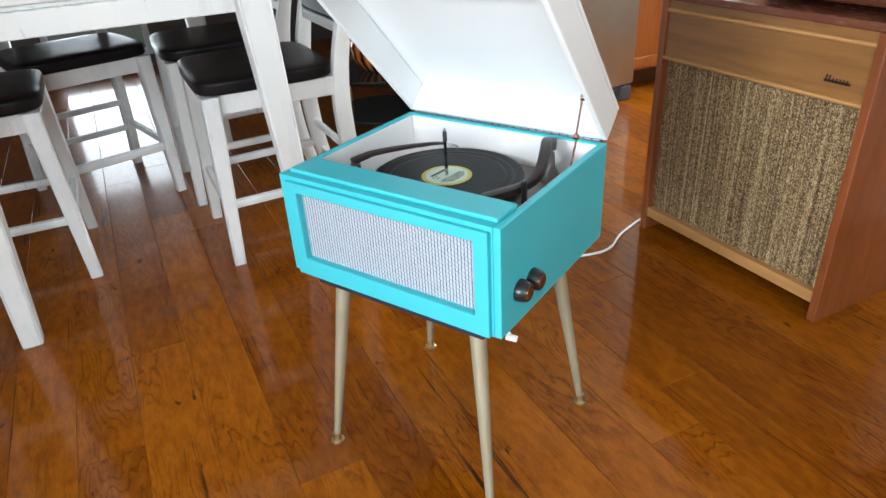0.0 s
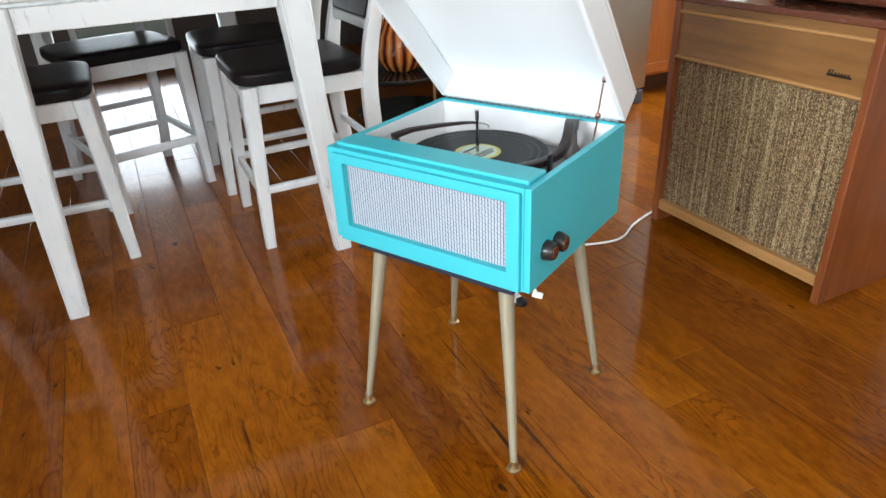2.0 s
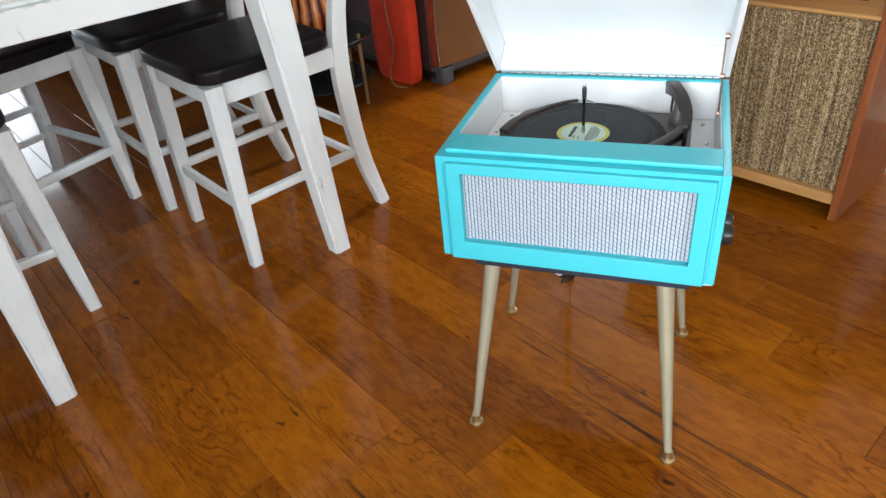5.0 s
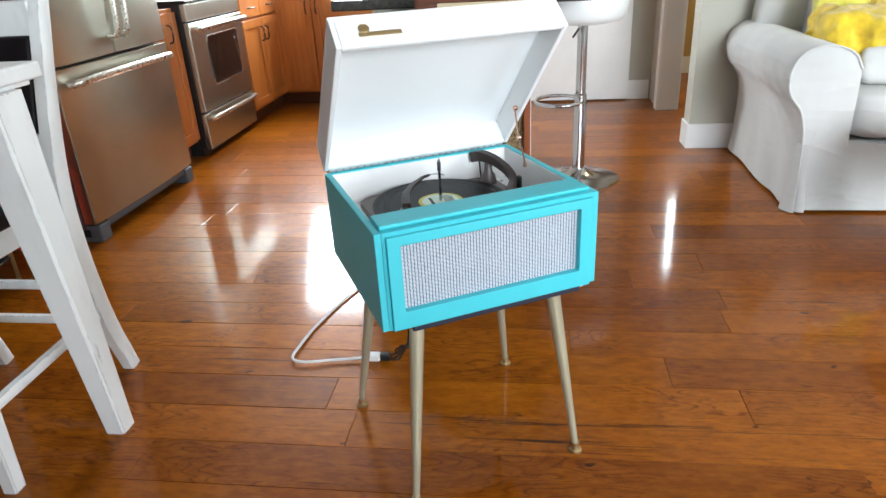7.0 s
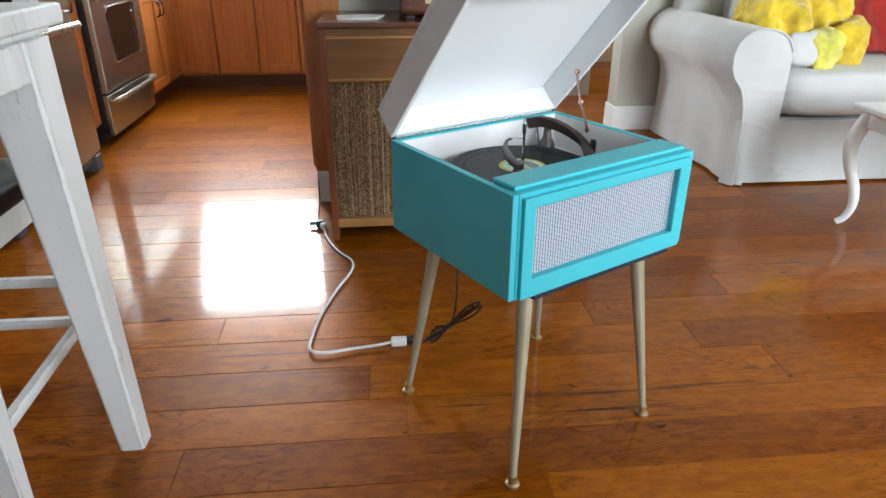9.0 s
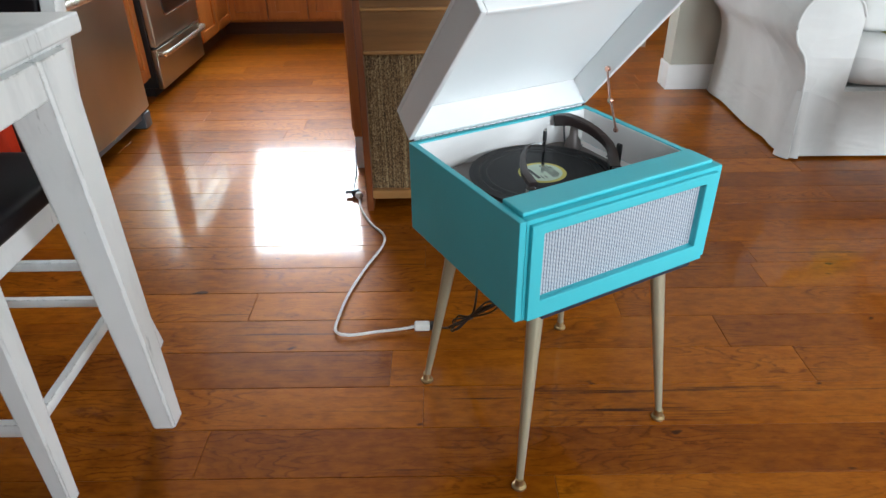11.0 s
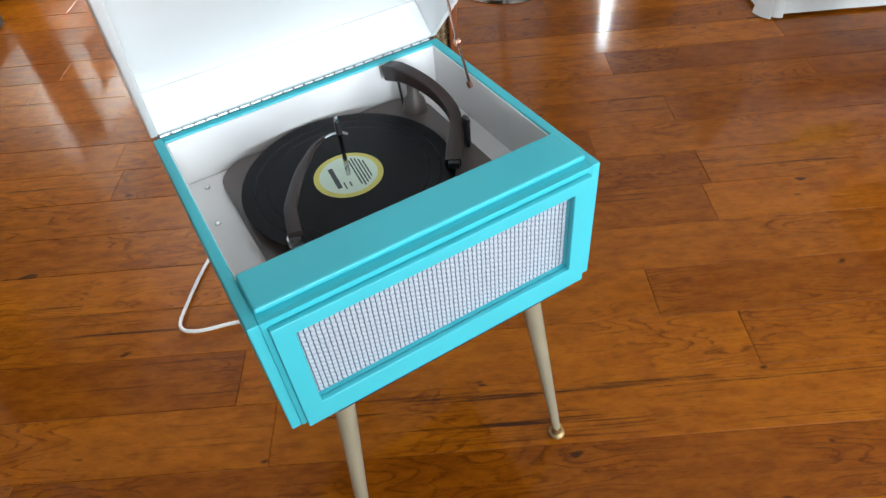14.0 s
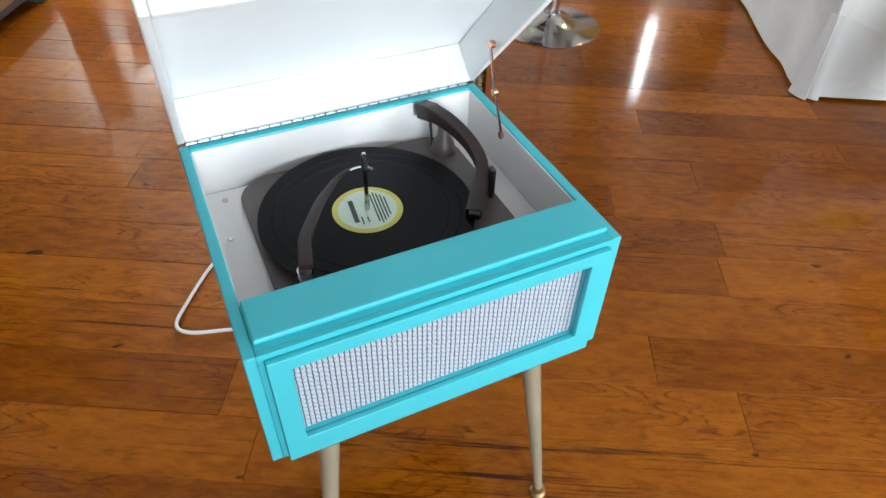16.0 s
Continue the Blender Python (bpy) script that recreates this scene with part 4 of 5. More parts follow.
radio = thing("table_radio", at_house(-0.10, 1.40, CH), "dark vintage table radio with cream dial", "radio")
part("body", box(-0.235, 0.235, -0.13, 0.14, 0.012, 0.20, 0.018, 3), CONSOLE_TOP, radio)
part("dial", box(-0.15, 0.19, -0.134, -0.129, 0.05, 0.15, 0.004), CREAM, radio, "cream dial panel")
for fx in (-0.2, 0.2):
    part("foot", box(fx - 0.015, fx + 0.015, -0.12, 0.12, 0, 0.012, 0.002), BLACK_PLASTIC, radio)
single("paper_sheet", outline_slab([(-0.09, -0.05), (0.05, -0.06), (0.09, 0.03), (0.01, 0.07), (-0.08, 0.05)], 0, 0.006, "z"), PAPER, at_house(-0.47, 1.33, CH + 0.0005, 12), "white sheet of paper on the console", "paper")

# ---- counter-height table ----
table = thing("dining_table", at_house(-1.70, -0.32), "tall dining table in distressed white paint", "table")
TX, TY = 0.730, 0.50
part("tabletop", box(-TX, TX, -TY, TY, 0.905, 0.94, 0.006, 3), WHITE_DISTRESSED, table)
part("top_moulding", box(-TX + 0.02, TX - 0.02, -TY + 0.02, TY - 0.02, 0.893, 0.905, 0.003), WHITE_DISTRESSED, table)
for sy in (-1, 1):
    part("apron", box(-TX + 0.12, TX - 0.12, sy * 0.425 - 0.012, sy * 0.425 + 0.012, 0.835, 0.893, 0.002), WHITE_DISTRESSED, table)
for sx in (-1, 1):
    part("apron", box(sx * 0.715 - 0.012, sx * 0.715 + 0.012, -0.335, 0.335, 0.83, 0.893, 0.002), WHITE_DISTRESSED, table)
    for sy in (-1, 1):
        part("leg", tapered((sx * 0.708 - (0.010 if sx + sy == 2 else 0.004), sy * 0.419 + (0.020 if sx + sy == 2 else 0), 0), (sx * 0.685 - (0.002 if sx + sy == 2 else 0), sy * 0.385, 0.893), 0.027, 0.046, 0.006), WHITE_DISTRESSED, table)

# ---- stools ----
def make_stool(m):
    s = thing("counter_stool", m, "distressed white counter stool with black padded seat and back", "stool", "stools at the table")
    for x in (-0.214, 0.214):
        part("front_leg", tapered((x, -0.222, 0), (x * 0.955, -0.200, 0.575), 0.018, 0.027), WHITE_DISTRESSED, s)
        line = spline([(x, 0.288, 0), (x * 0.99, 0.236, 0.2), (x * 0.975, 0.214, 0.42), (x * 0.97, 0.222, 0.60), (x * 0.97, 0.268, 0.80), (x * 0.97, 0.345, 1.06)], 5)
        k = len(line)
        part("back_leg", sweep(line, [(0.018, 0.020 + 0.008 * math.sin(math.pi * min(1, i / k * 1.2))) for i in range(k)], 8, square=True, up=(0, 1, 0)), WHITE_DISTRESSED, s)
        part("side_rail", box(x * 0.955 - 0.011, x * 0.955 + 0.011, -0.175, 0.195, 0.515, 0.575, 0.003), WHITE_DISTRESSED, s)
        part("side_stretcher", sweep([(x * 0.985, -0.212, 0.215), (x * 0.985, 0.232, 0.222)], (0.010, 0.013), 8, square=True), WHITE_DISTRESSED, s)
    part("front_rail", box(-0.178, 0.178, -0.211, -0.189, 0.515, 0.575, 0.003), WHITE_DISTRESSED, s)
    part("back_rail", box(-0.19, 0.19, 0.20, 0.222, 0.515, 0.575, 0.003), WHITE_DISTRESSED, s)
    part("front_stretcher", sweep([(-0.2, -0.215, 0.205), (0.2, -0.215, 0.205)], (0.010, 0.016), 8, square=True), WHITE_DISTRESSED, s)
    for z, y in ((0.19, 0.238), (0.31, 0.223)):
        part("back_stretcher", sweep([(-0.205, y, z), (0.205, y, z)], (0.009, 0.012), 8, square=True), WHITE_DISTRESSED, s)
    part("seat_pad", cushion(-0.236, 0.236, -0.238, 0.205, 0.572, 0.626, 0.4, 12), BLACK_VINYL, s, "black vinyl padded seat")
    for z0, z1, y in ((0.70, 0.735, 0.243), (0.965, 1.05, 0.325)):
        part("back_bar", box(-0.195, 0.195, y - 0.012, y + 0.012, z0, z1, 0.004), WHITE_DISTRESSED, s)
    pad = box(-0.185, 0.185, -0.018, 0.018, -0.122, 0.122, 0.012, 3)
    part("back_pad", pad, BLACK_VINYL, s, "black vinyl padded backrest", pose(0, 0.282, 0.85, -18, 0, 0))
    return s


stool = make_stool(at_house(-1.349, 0.114))
copy_thing(stool, at_house(-1.935, 0.083))
copy_thing(stool, at_house(-1.535, -0.777, 0, 180))
copy_thing(stool, at_house(-2.09, -0.46, 0, 105.6))

# ---- refrigerator ----
fridge = thing("refrigerator", at_house(-1.80, 1.75), "stainless steel refrigerator with bottom freezer drawer", "refrigerator")


def bowed(y0, y1, z0, z1, bow=0.02, thick=0.06):
    """A door panel that bows outward towards +x."""
    n = 12
    pts = [(-thick, y0), (-thick, y1)]
    out = [(bow * math.sin(math.pi * i / n) ** 0.8 - 0.004, y1 + (y0 - y1) * i / n) for i in range(n + 1)]
    return outline_slab([*pts, *out], z0, z1, "z", 0.004)


part("body", box(-0.72, -0.065, -0.45, 0.45, 0.06, 1.76, 0.006), FRIDGE_SIDE, fridge, "dark fridge cabinet")
part("plinth", box(-0.70, -0.05, -0.44, 0.44, 0.022, 0.06, 0.004), BLACK_PLASTIC, fridge)
part("kick_grille", box(-0.048, -0.012, -0.36, 0.36, 0.050, 0.088, 0.004), GREY_PLASTIC, fridge)
for fy in (-0.40, 0.40):
    part("foot_cover", box(-0.10, 0.0, fy - 0.038, fy + 0.038, 0, 0.080, 0.008), GREY_PLASTIC, fridge)
freezer = part("freezer_drawer", bowed(-0.45, 0.45, 0.09, 0.745), STEEL, fridge)
part("handle", sweep(spline([(0.012, -0.40, 0.680), (0.060, -0.36, 0.690), (0.078, -0.2, 0.696), (0.082, 0, 0.698), (0.078, 0.2, 0.696), (0.060, 0.36, 0.690), (0.012, 0.40, 0.680)], 6), (0.011, 0.016), 10), NICKEL, freezer, "curved polished handle")
for a, b, hy in ((-0.45, -0.003, -0.04), (0.003, 0.45, 0.04)):
    d = part("door", bowed(a, b, 0.758, 1.76, 0.014), STEEL, fridge)
    part("handle", sweep(spline([(0.01, hy, 0.83), (0.058, hy, 0.87), (0.066, hy, 1.2), (0.058, hy, 1.52), (0.01, hy, 1.56)], 6), (0.011, 0.014), 10), NICKEL, d)
bag = thing("red_bag", at_house(-2.05, 1.245), "red canvas bag with jute string beside the fridge", "bag")
part("bag_body", cushion(-0.15, 0.15, -0.035, 0.035, 0.0, 0.62, 0.12, 8, 0.006), RED_BAG, bag)
part("string", sweep(spline([(0.02, -0.04, 0.6), (0.0, -0.045, 0.4), (0.04, -0.05, 0.2), (0.0, -0.06, 0.05), (0.05, -0.08, 0.006), (0.12, -0.06, 0.005)], 6), (0.004, 0.004), 6), JUTE, bag, "jute string")


# ---- kitchen units ----
def cabinet_door(parent, w, z0, z1, m, handle_x=None):
    """A framed door with a recessed field, on the plane y = 0 and facing -y."""
    d = part("door", box(-w / 2 + 0.05, w / 2 - 0.05, -0.012, 0.0, z0 + 0.05, z1 - 0.05), CABINET, parent, "", m)
    for x0, x1, a, b in ((-w / 2, -w / 2 + 0.055, z0, z1), (w / 2 - 0.055, w / 2, z0, z1), (-w / 2 + 0.055, w / 2 - 0.055, z0, z0 + 0.055), (-w / 2 + 0.055, w / 2 - 0.055, z1 - 0.055, z1)):
        part("door_frame", box(x0, x1, -0.022, 0.0, a, b, 0.002), CABINET, d)
    if handle_x is not None:
        part("handle", sweep(spline([(handle_x, -0.02, z1 - 0.16), (handle_x, -0.045, z1 - 0.145), (handle_x, -0.045, z1 - 0.075), (handle_x, -0.02, z1 - 0.06)], 4), (0.005, 0.005), 8), DARK_METAL, d)
    return d


def base_unit(m, w, doors, drawer=True, depth=0.6):
    u = thing("base_cabinet", m, "honey cherry wood kitchen base cabinet", "cabinet", "kitchen base cabinets")
    part("body", box(-w / 2, w / 2, 0.0, depth, 0.10, 0.88), CABINET, u)
    part("toe_kick", box(-w / 2, w / 2, 0.06, depth, 0.0, 0.10), CABINET_DARK, u, "dark recessed toe kick")
    step = w / doors
    for i in range(doors):
        x = -w / 2 + step * (i + 0.5)
        side = 0.5 if i % 2 == 0 else -0.5
        top = 0.72 if drawer else 0.86
        cabinet_door(u, step - 0.012, 0.12, top, pose(x, 0, 0), side * (step - 0.08))
        if drawer:
            dr = part("drawer_front", box(x - step / 2 + 0.006, x + step / 2 - 0.006, -0.02, 0, 0.735, 0.865, 0.004), CABINET, u)
            part("handle", sweep(spline([(x - 0.05, -0.018, 0.8), (x - 0.035, -0.042, 0.8), (x + 0.035, -0.042, 0.8), (x + 0.05, -0.018, 0.8)], 4), (0.005, 0.005), 8), DARK_METAL, dr)
    return u


NORTH = 4.08
for k in range(3):
    base_unit(at_house(-1.60 + 0.60 * k, NORTH), 0.60, 2 if k < 2 else 1, drawer=False)
base_unit(at_house(-1.90, 3.73, 0, 90), 0.70, 2)
single("countertop", box(-1.92, -0.10, -0.03, 0.64, 0.88, 0.92, 0.006), STONE_TOP, at_house(0, NORTH), "dark stone kitchen countertop over cabinets", "countertop")
single("countertop", box(-0.35, 0.32, -0.03, 0.68, 0.88, 0.92, 0.006), STONE_TOP, at_house(-1.90, 3.73, 0, 90), "dark stone countertop beside the range", "countertop")
corner = thing("corner_filler", at_house(-1.90, NORTH), "cherry wood corner filler between kitchen cabinets", "cabinet")
part("body", box(-0.55, 0.0, 0.002, 0.6, 0.10, 0.88), CABINET, corner)
part("toe_kick", box(-0.30, -0.06, 0.002, 0.3, 0.0, 0.10), CABINET_DARK, corner)
part("toe_kick", box(-0.06, 0.0, 0.062, 0.3, 0.0, 0.10), CABINET_DARK, corner)
filler = thing("filler_cabinet", at_house(-1.96, 2.41, 0, 90), "narrow cherry wood filler cabinet beside the fridge", "cabinet")
part("body", box(-0.205, 0.205, 0.0, 0.6, 0.10, 0.88, 0.002), CABINET, filler)
part("toe_kick", box(-0.205, 0.205, 0.06, 0.6, 0, 0.10), CABINET_DARK, filler)
cabinet_door(filler, 0.39, 0.12, 0.86, pose(0, 0, 0), 0.08)

oven = thing("range_oven", at_house(-1.895, 3.0, 0, 90), "stainless steel range with black oven window", "oven")
OW = 0.375
part("body", box(-OW, OW, 0.02, 0.62, 0.05, 0.90, 0.003), BLACK_PLASTIC, oven)
part("plinth", box(-OW + 0.01, OW - 0.01, 0.05, 0.6, 0, 0.05), BLACK_PLASTIC, oven)
drawer = part("storage_drawer", box(-OW, OW, -0.01, 0.02, 0.045, 0.262, 0.006), STEEL, oven)
part("handle", sweep(spline([(-0.35, -0.01, 0.232), (-0.33, -0.052, 0.236), (0, -0.062, 0.238), (0.33, -0.052, 0.236), (0.35, -0.01, 0.232)], 6), (0.010, 0.014), 10), NICKEL, drawer)
odoor = part("oven_door", box(-OW, OW, -0.018, 0.02, 0.275, 0.79, 0.008), STEEL, oven)
part("oven_window", outline_slab(rounded_rect(-0.19, 0.25, 0.41, 0.70, 0.03), -0.021, -0.017, "y"), BLACK_GLASS, odoor, "dark oven window")
rim = sweep([Vector((x, -0.0205, z)) for x, z in [*rounded_rect(-0.19, 0.25, 0.41, 0.70, 0.03), (0.20, 0.65)]], (0.004, 0.004), 6)
part("window_rim", rim, CHROME, odoor)
part("handle", sweep(spline([(-0.35, -0.015, 0.752), (-0.33, -0.06, 0.756), (0, -0.068, 0.758), (0.33, -0.06, 0.756), (0.35, -0.015, 0.752)], 6), (0.011, 0.015), 10), NICKEL, odoor)
part("control_panel", box(-OW, OW, -0.012, 0.02, 0.80, 0.895, 0.005), STEEL, oven)
part("cooktop", box(-OW, OW, -0.02, 0.62, 0.90, 0.915, 0.004), BLACK_GLASS, oven)

# ---- island behind the console ----
island = thing("kitchen_island", at_house(-0.30, 1.735), "cherry wood kitchen island with dark top", "island")
part("body", box(-0.40, 0.365, 0, 0.95, 0.10, 0.90), CABINET, island)
part("toe_kick", box(-0.35, 0.365, 0, 0.94, 0, 0.10), CABINET_DARK, island)
part("end_panel", box(0.365, 0.378, 0, 0.95, 0, 0.90, 0.002), TRIM_WHITE, island, "white painted end panel")
for k in range(2):
    cabinet_door(island, 0.44, 0.12, 0.86, pose(-0.40, 0.225 + 0.45 * k, 0, 0, 0, -90), -0.17)
part("worktop", box(-0.43, 0.62, -0.13, 0.98, 0.90, 0.94, 0.006), STONE_TOP, island, "dark stone island top")

part("end_filler", box(-0.400, -0.383, -0.117, -0.003, 0.142, 0.90, 0.002), CABINET, island, "narrow wood end strip")

# ---- bar stool ----
bar_stool = thing("bar_stool", at_house(0.318, 2.14), "chrome pedestal bar stool with white moulded seat", "bar stool")
part("base", lathe([(0, 0), (0.205, 0), (0.207, 0.004), (0.19, 0.010), (0.12, 0.022), (0.05, 0.042), (0.034, 0.06), (0, 0.06)], 48), CHROME, bar_stool)
part("column", lathe([(0, 0.05), (0.030, 0.05), (0.030, 0.43), (0.024, 0.435), (0.024, 0.76), (0, 0.76)], 28), CHROME, bar_stool)
ring = [(-0.05 + 0.115 * math.cos(t) - 0.055, 0.10 * math.sin(t) * 1.25, 0.40) for t in [2 * math.pi * j / 28 for j in range(29)]]
part("footrest", sweep(ring, (0.009, 0.009), 10), CHROME, bar_stool)
seat = bmesh.new()
prof = [(0.0, 0.758), (0.10, 0.760), (0.17, 0.772), (0.195, 0.80), (0.205, 0.86), (0.20, 0.90), (0.19, 0.90), (0.188, 0.86), (0.178, 0.815), (0.15, 0.795), (0.0, 0.785)]
part("seat", lathe(prof, 36, seat), TRIM_WHITE, bar_stool, "white moulded seat", pose(0, 0, 0) @ Matrix.Diagonal((1.0, 1.0, 1.0, 1.0)))
part("lever", sweep([(-0.02, -0.03, 0.74), (-0.05, -0.09, 0.71)], (0.005, 0.005), 8), BLACK_PLASTIC, bar_stool)

# ---- sofa ----
sofa = thing("sofa", at_house(1.18, 1.66), "off-white slipcovered sofa with rolled arms and skirt", "sofa")
SL, SD = 2.05, 0.94


def drape(points, z0, z1, folds, depth=0.008, out=0.02, thick=0.025):
    """A hanging panel of cloth along a line on the floor: soft folds, a flare at the hem, and thickness."""
    bm = bmesh.new()
    pts, rows = spline(points, 10), 8
    total = len(pts)
    sheets = []
    for back in (0, 1):
        grid = []
        for r in range(rows + 1):
            s = r / rows
            line = []
            for i, p in enumerate(pts):
                d = (pts[min(i + 1, total - 1)] - pts[max(i - 1, 0)]).normalized()
                nrm = Vector((d.y, -d.x, 0))
                w = -thick if back else depth * (1 - 0.7 * s) * (math.sin(i * folds) + 0.5 * math.sin(i * folds * 2.3 + 1)) + out * (1 - s) ** 2
                q = p + nrm * w
                line.append(bm.verts.new((q.x, q.y, z0 + (z1 - z0) * s)))
            grid.append(line)
        sheets.append(grid)
    f, g = sheets
    for r in range(rows):
        for i in range(total - 1):
            bm.faces.new((f[r][i], f[r][i + 1], f[r + 1][i + 1], f[r + 1][i]))
            bm.faces.new((g[r][i + 1], g[r][i], g[r + 1][i], g[r + 1][i + 1]))
        bm.faces.new((f[r][0], f[r + 1][0], g[r + 1][0], g[r][0]))
        bm.faces.new((f[r][-1], g[r][-1], g[r + 1][-1], f[r + 1][-1]))
    for i in range(total - 1):
        bm.faces.new((f[-1][i], f[-1][i + 1], g[-1][i + 1], g[-1][i]))
        bm.faces.new((f[0][i + 1], f[0][i], g[0][i], g[0][i + 1]))
    return bm


part("base", box(0.012, SL - 0.012, 0.03, SD, 0.05, 0.30, 0.02, 3), SLIPCOVER, sofa)
part("skirt", drape([(0.036, 0.004, 0), (0.3, 0.0, 0), (0.6, -0.004, 0), (1.1, -0.006, 0), (1.6, -0.006, 0), (SL, -0.006, 0)], 0.012, 0.295, 0.21, 0.004, 0.014), SLIPCOVER, sofa)


def arm(x_in, sign):
    """A rolled arm: upright body with a scroll on top, with drag folds that run down towards the front."""
    prof = spline([(-0.004, 0, 0.012), (0.006, 0, 0.12), (0.010, 0, 0.24), (0.004, 0, 0.36), (-0.02, 0, 0.44), (-0.065, 0, 0.50), (-0.082, 0, 0.57), (-0.06, 0, 0.645), (0.0, 0, 0.69), (0.08, 0, 0.692), (0.15, 0, 0.66), (0.185, 0, 0.60), (0.19, 0, 0.52), (0.19, 0, 0.30), (0.19, 0, 0.02)], 4)
    bm = bmesh.new()
    cuts = [0.0, 0.004, 0.012] + [0.025 + 0.925 * k / 46 for k in range(47)]
    cx, cz = 0.09, 0.35
    rings = []
    for k, y in enumerate(cuts):
        shrink = (0.972, 0.990, 0.998)[k] if k < 3 else 1.0
        ring = []
        for v in prof:
            x, z = v.x, v.z
            outer = max(0.0, min(1.0, (0.06 - x) / 0.05))
            band = math.exp(-((y - 0.17) / 0.19) ** 2) * math.exp(-((z - 0.39) / 0.15) ** 2)
            warp = noise.noise(Vector((y * 3.1, z * 2.4, 1.7)))
            phase = (z - 0.85 * y) * 50 + 2.6 * warp
            ridge = (1 - abs(math.sin(phase / 2))) ** 1.6
            fold = 0.024 * band * ridge * (0.7 + 0.6 * noise.noise(Vector((z * 5, y * 3, 8.0))))
            soft = 0.010 * noise.noise(Vector((y * 3.5, z * 4 - y * 2, 4.0)))
            hem = 0.006 * max(0.0, 1 - z / 0.25) * math.sin(y * 17 + 2 * warp)
            d = (fold + soft + hem) * outer * min(1.0, y / 0.04)
            ring.append(bm.verts.new((x_in + sign * (cx + (x - cx) * shrink - d), y, cz + (z - cz) * shrink)))
        rings.append(ring)
    n = len(prof)
    for a, b in zip(rings, rings[1:]):
        for j in range(n):
            bm.faces.new((a[j], a[(j + 1) % n], b[(j + 1) % n], b[j]))
    bm.faces.new(rings[0])
    bm.faces.new(rings[-1][::-1])
    return bm


def flare(top_a, top_b, low_a, low_b, z0, z1, bulge=0.006, thick=0.005):
    """One panel of a box pleat: narrow at the seam, wide at the hem, gently curved."""
    bm = bmesh.new()
    n, rows = 8, 10
    sheets = []
    for off in (0.0, thick):
        grid = []
        for r in range(rows + 1):
            s = (r / rows) ** 1.25
            a, b = Vector(top_a).lerp(Vector(low_a), s), Vector(top_b).lerp(Vector(low_b), s)
            d = (b - a).normalized()
            nrm = Vector((-d.y, d.x))
            line = []
            for i in range(n + 1):
                q = a.lerp(b, i / n) + nrm * (off - bulge * s * math.sin(math.pi * i / n))
                line.append(bm.verts.new((q.x, q.y, z1 + (z0 - z1) * r / rows)))
            grid.append(line)
        sheets.append(grid)
    f, g = sheets
    for r in range(rows):
        for i in range(n):
            bm.faces.new((f[r][i], f[r][i + 1], f[r + 1][i + 1], f[r + 1][i]))
            bm.faces.new((g[r][i + 1], g[r][i], g[r + 1][i], g[r + 1][i + 1]))
        bm.faces.new((f[r][0], f[r + 1][0], g[r + 1][0], g[r][0]))
        bm.faces.new((f[r][n], g[r][n], g[r + 1][n], f[r + 1][n]))
    for i in range(n):
        bm.faces.new((f[0][i], g[0][i], g[0][i + 1], f[0][i + 1]))
        bm.faces.new((f[rows][i + 1], g[rows][i + 1], g[rows][i], f[rows][i]))
    return bm


left_arm = part("arm", arm(0.0, 1), SLIPCOVER, sofa, "rolled slipcovered arm")
part("arm", arm(SL, -1), SLIPCOVER, sofa, "rolled slipcovered arm")
edge = [(0.012, -0.002, 0.29), (0.006, -0.002, 0.36), (-0.018, -0.002, 0.44), (-0.063, -0.002, 0.50), (-0.080, -0.002, 0.57), (-0.058, -0.002, 0.643), (0.0, -0.002, 0.687), (0.08, -0.002, 0.69), (0.15, -0.002, 0.658), (0.184, -0.002, 0.60)]
part("piping", sweep(spline(edge, 4), (0.005, 0.005), 6), SLIPCOVER, left_arm)
part("corner_pleat", flare((-0.004, 0.016), (0.012, -0.008), (-0.030, 0.030), (0.008, -0.034), 0.006, 0.30), SLIPCOVER, sofa, "pleated skirt corner")
part("corner_pleat", flare((0.013, -0.004), (0.034, -0.009), (0.014, -0.012), (0.052, -0.036), 0.008, 0.30), SLIPCOVER, sofa, "pleated skirt corner")
for k in range(2):
    c = part("seat_cushion", cushion(0.19 + k * 0.835, 1.02 + k * 0.835, -0.01, 0.72, 0.30, 0.52, 0.35, 12, 0.006, k * 3.0), SLIPCOVER, sofa, "box seat cushion")
part("backrest", cushion(0.02, SL - 0.02, 0.70, 0.97, 0.25, 0.92, 0.3, 12, 0.008, 9.0), SLIPCOVER, sofa)
for k in range(2):
    part("back_cushion", cushion(0.19 + k * 0.835, 1.02 + k * 0.835, 0.52, 0.74, 0.50, 0.94, 0.55, 12, 0.010, 5.0 + k), SLIPCOVER, sofa)


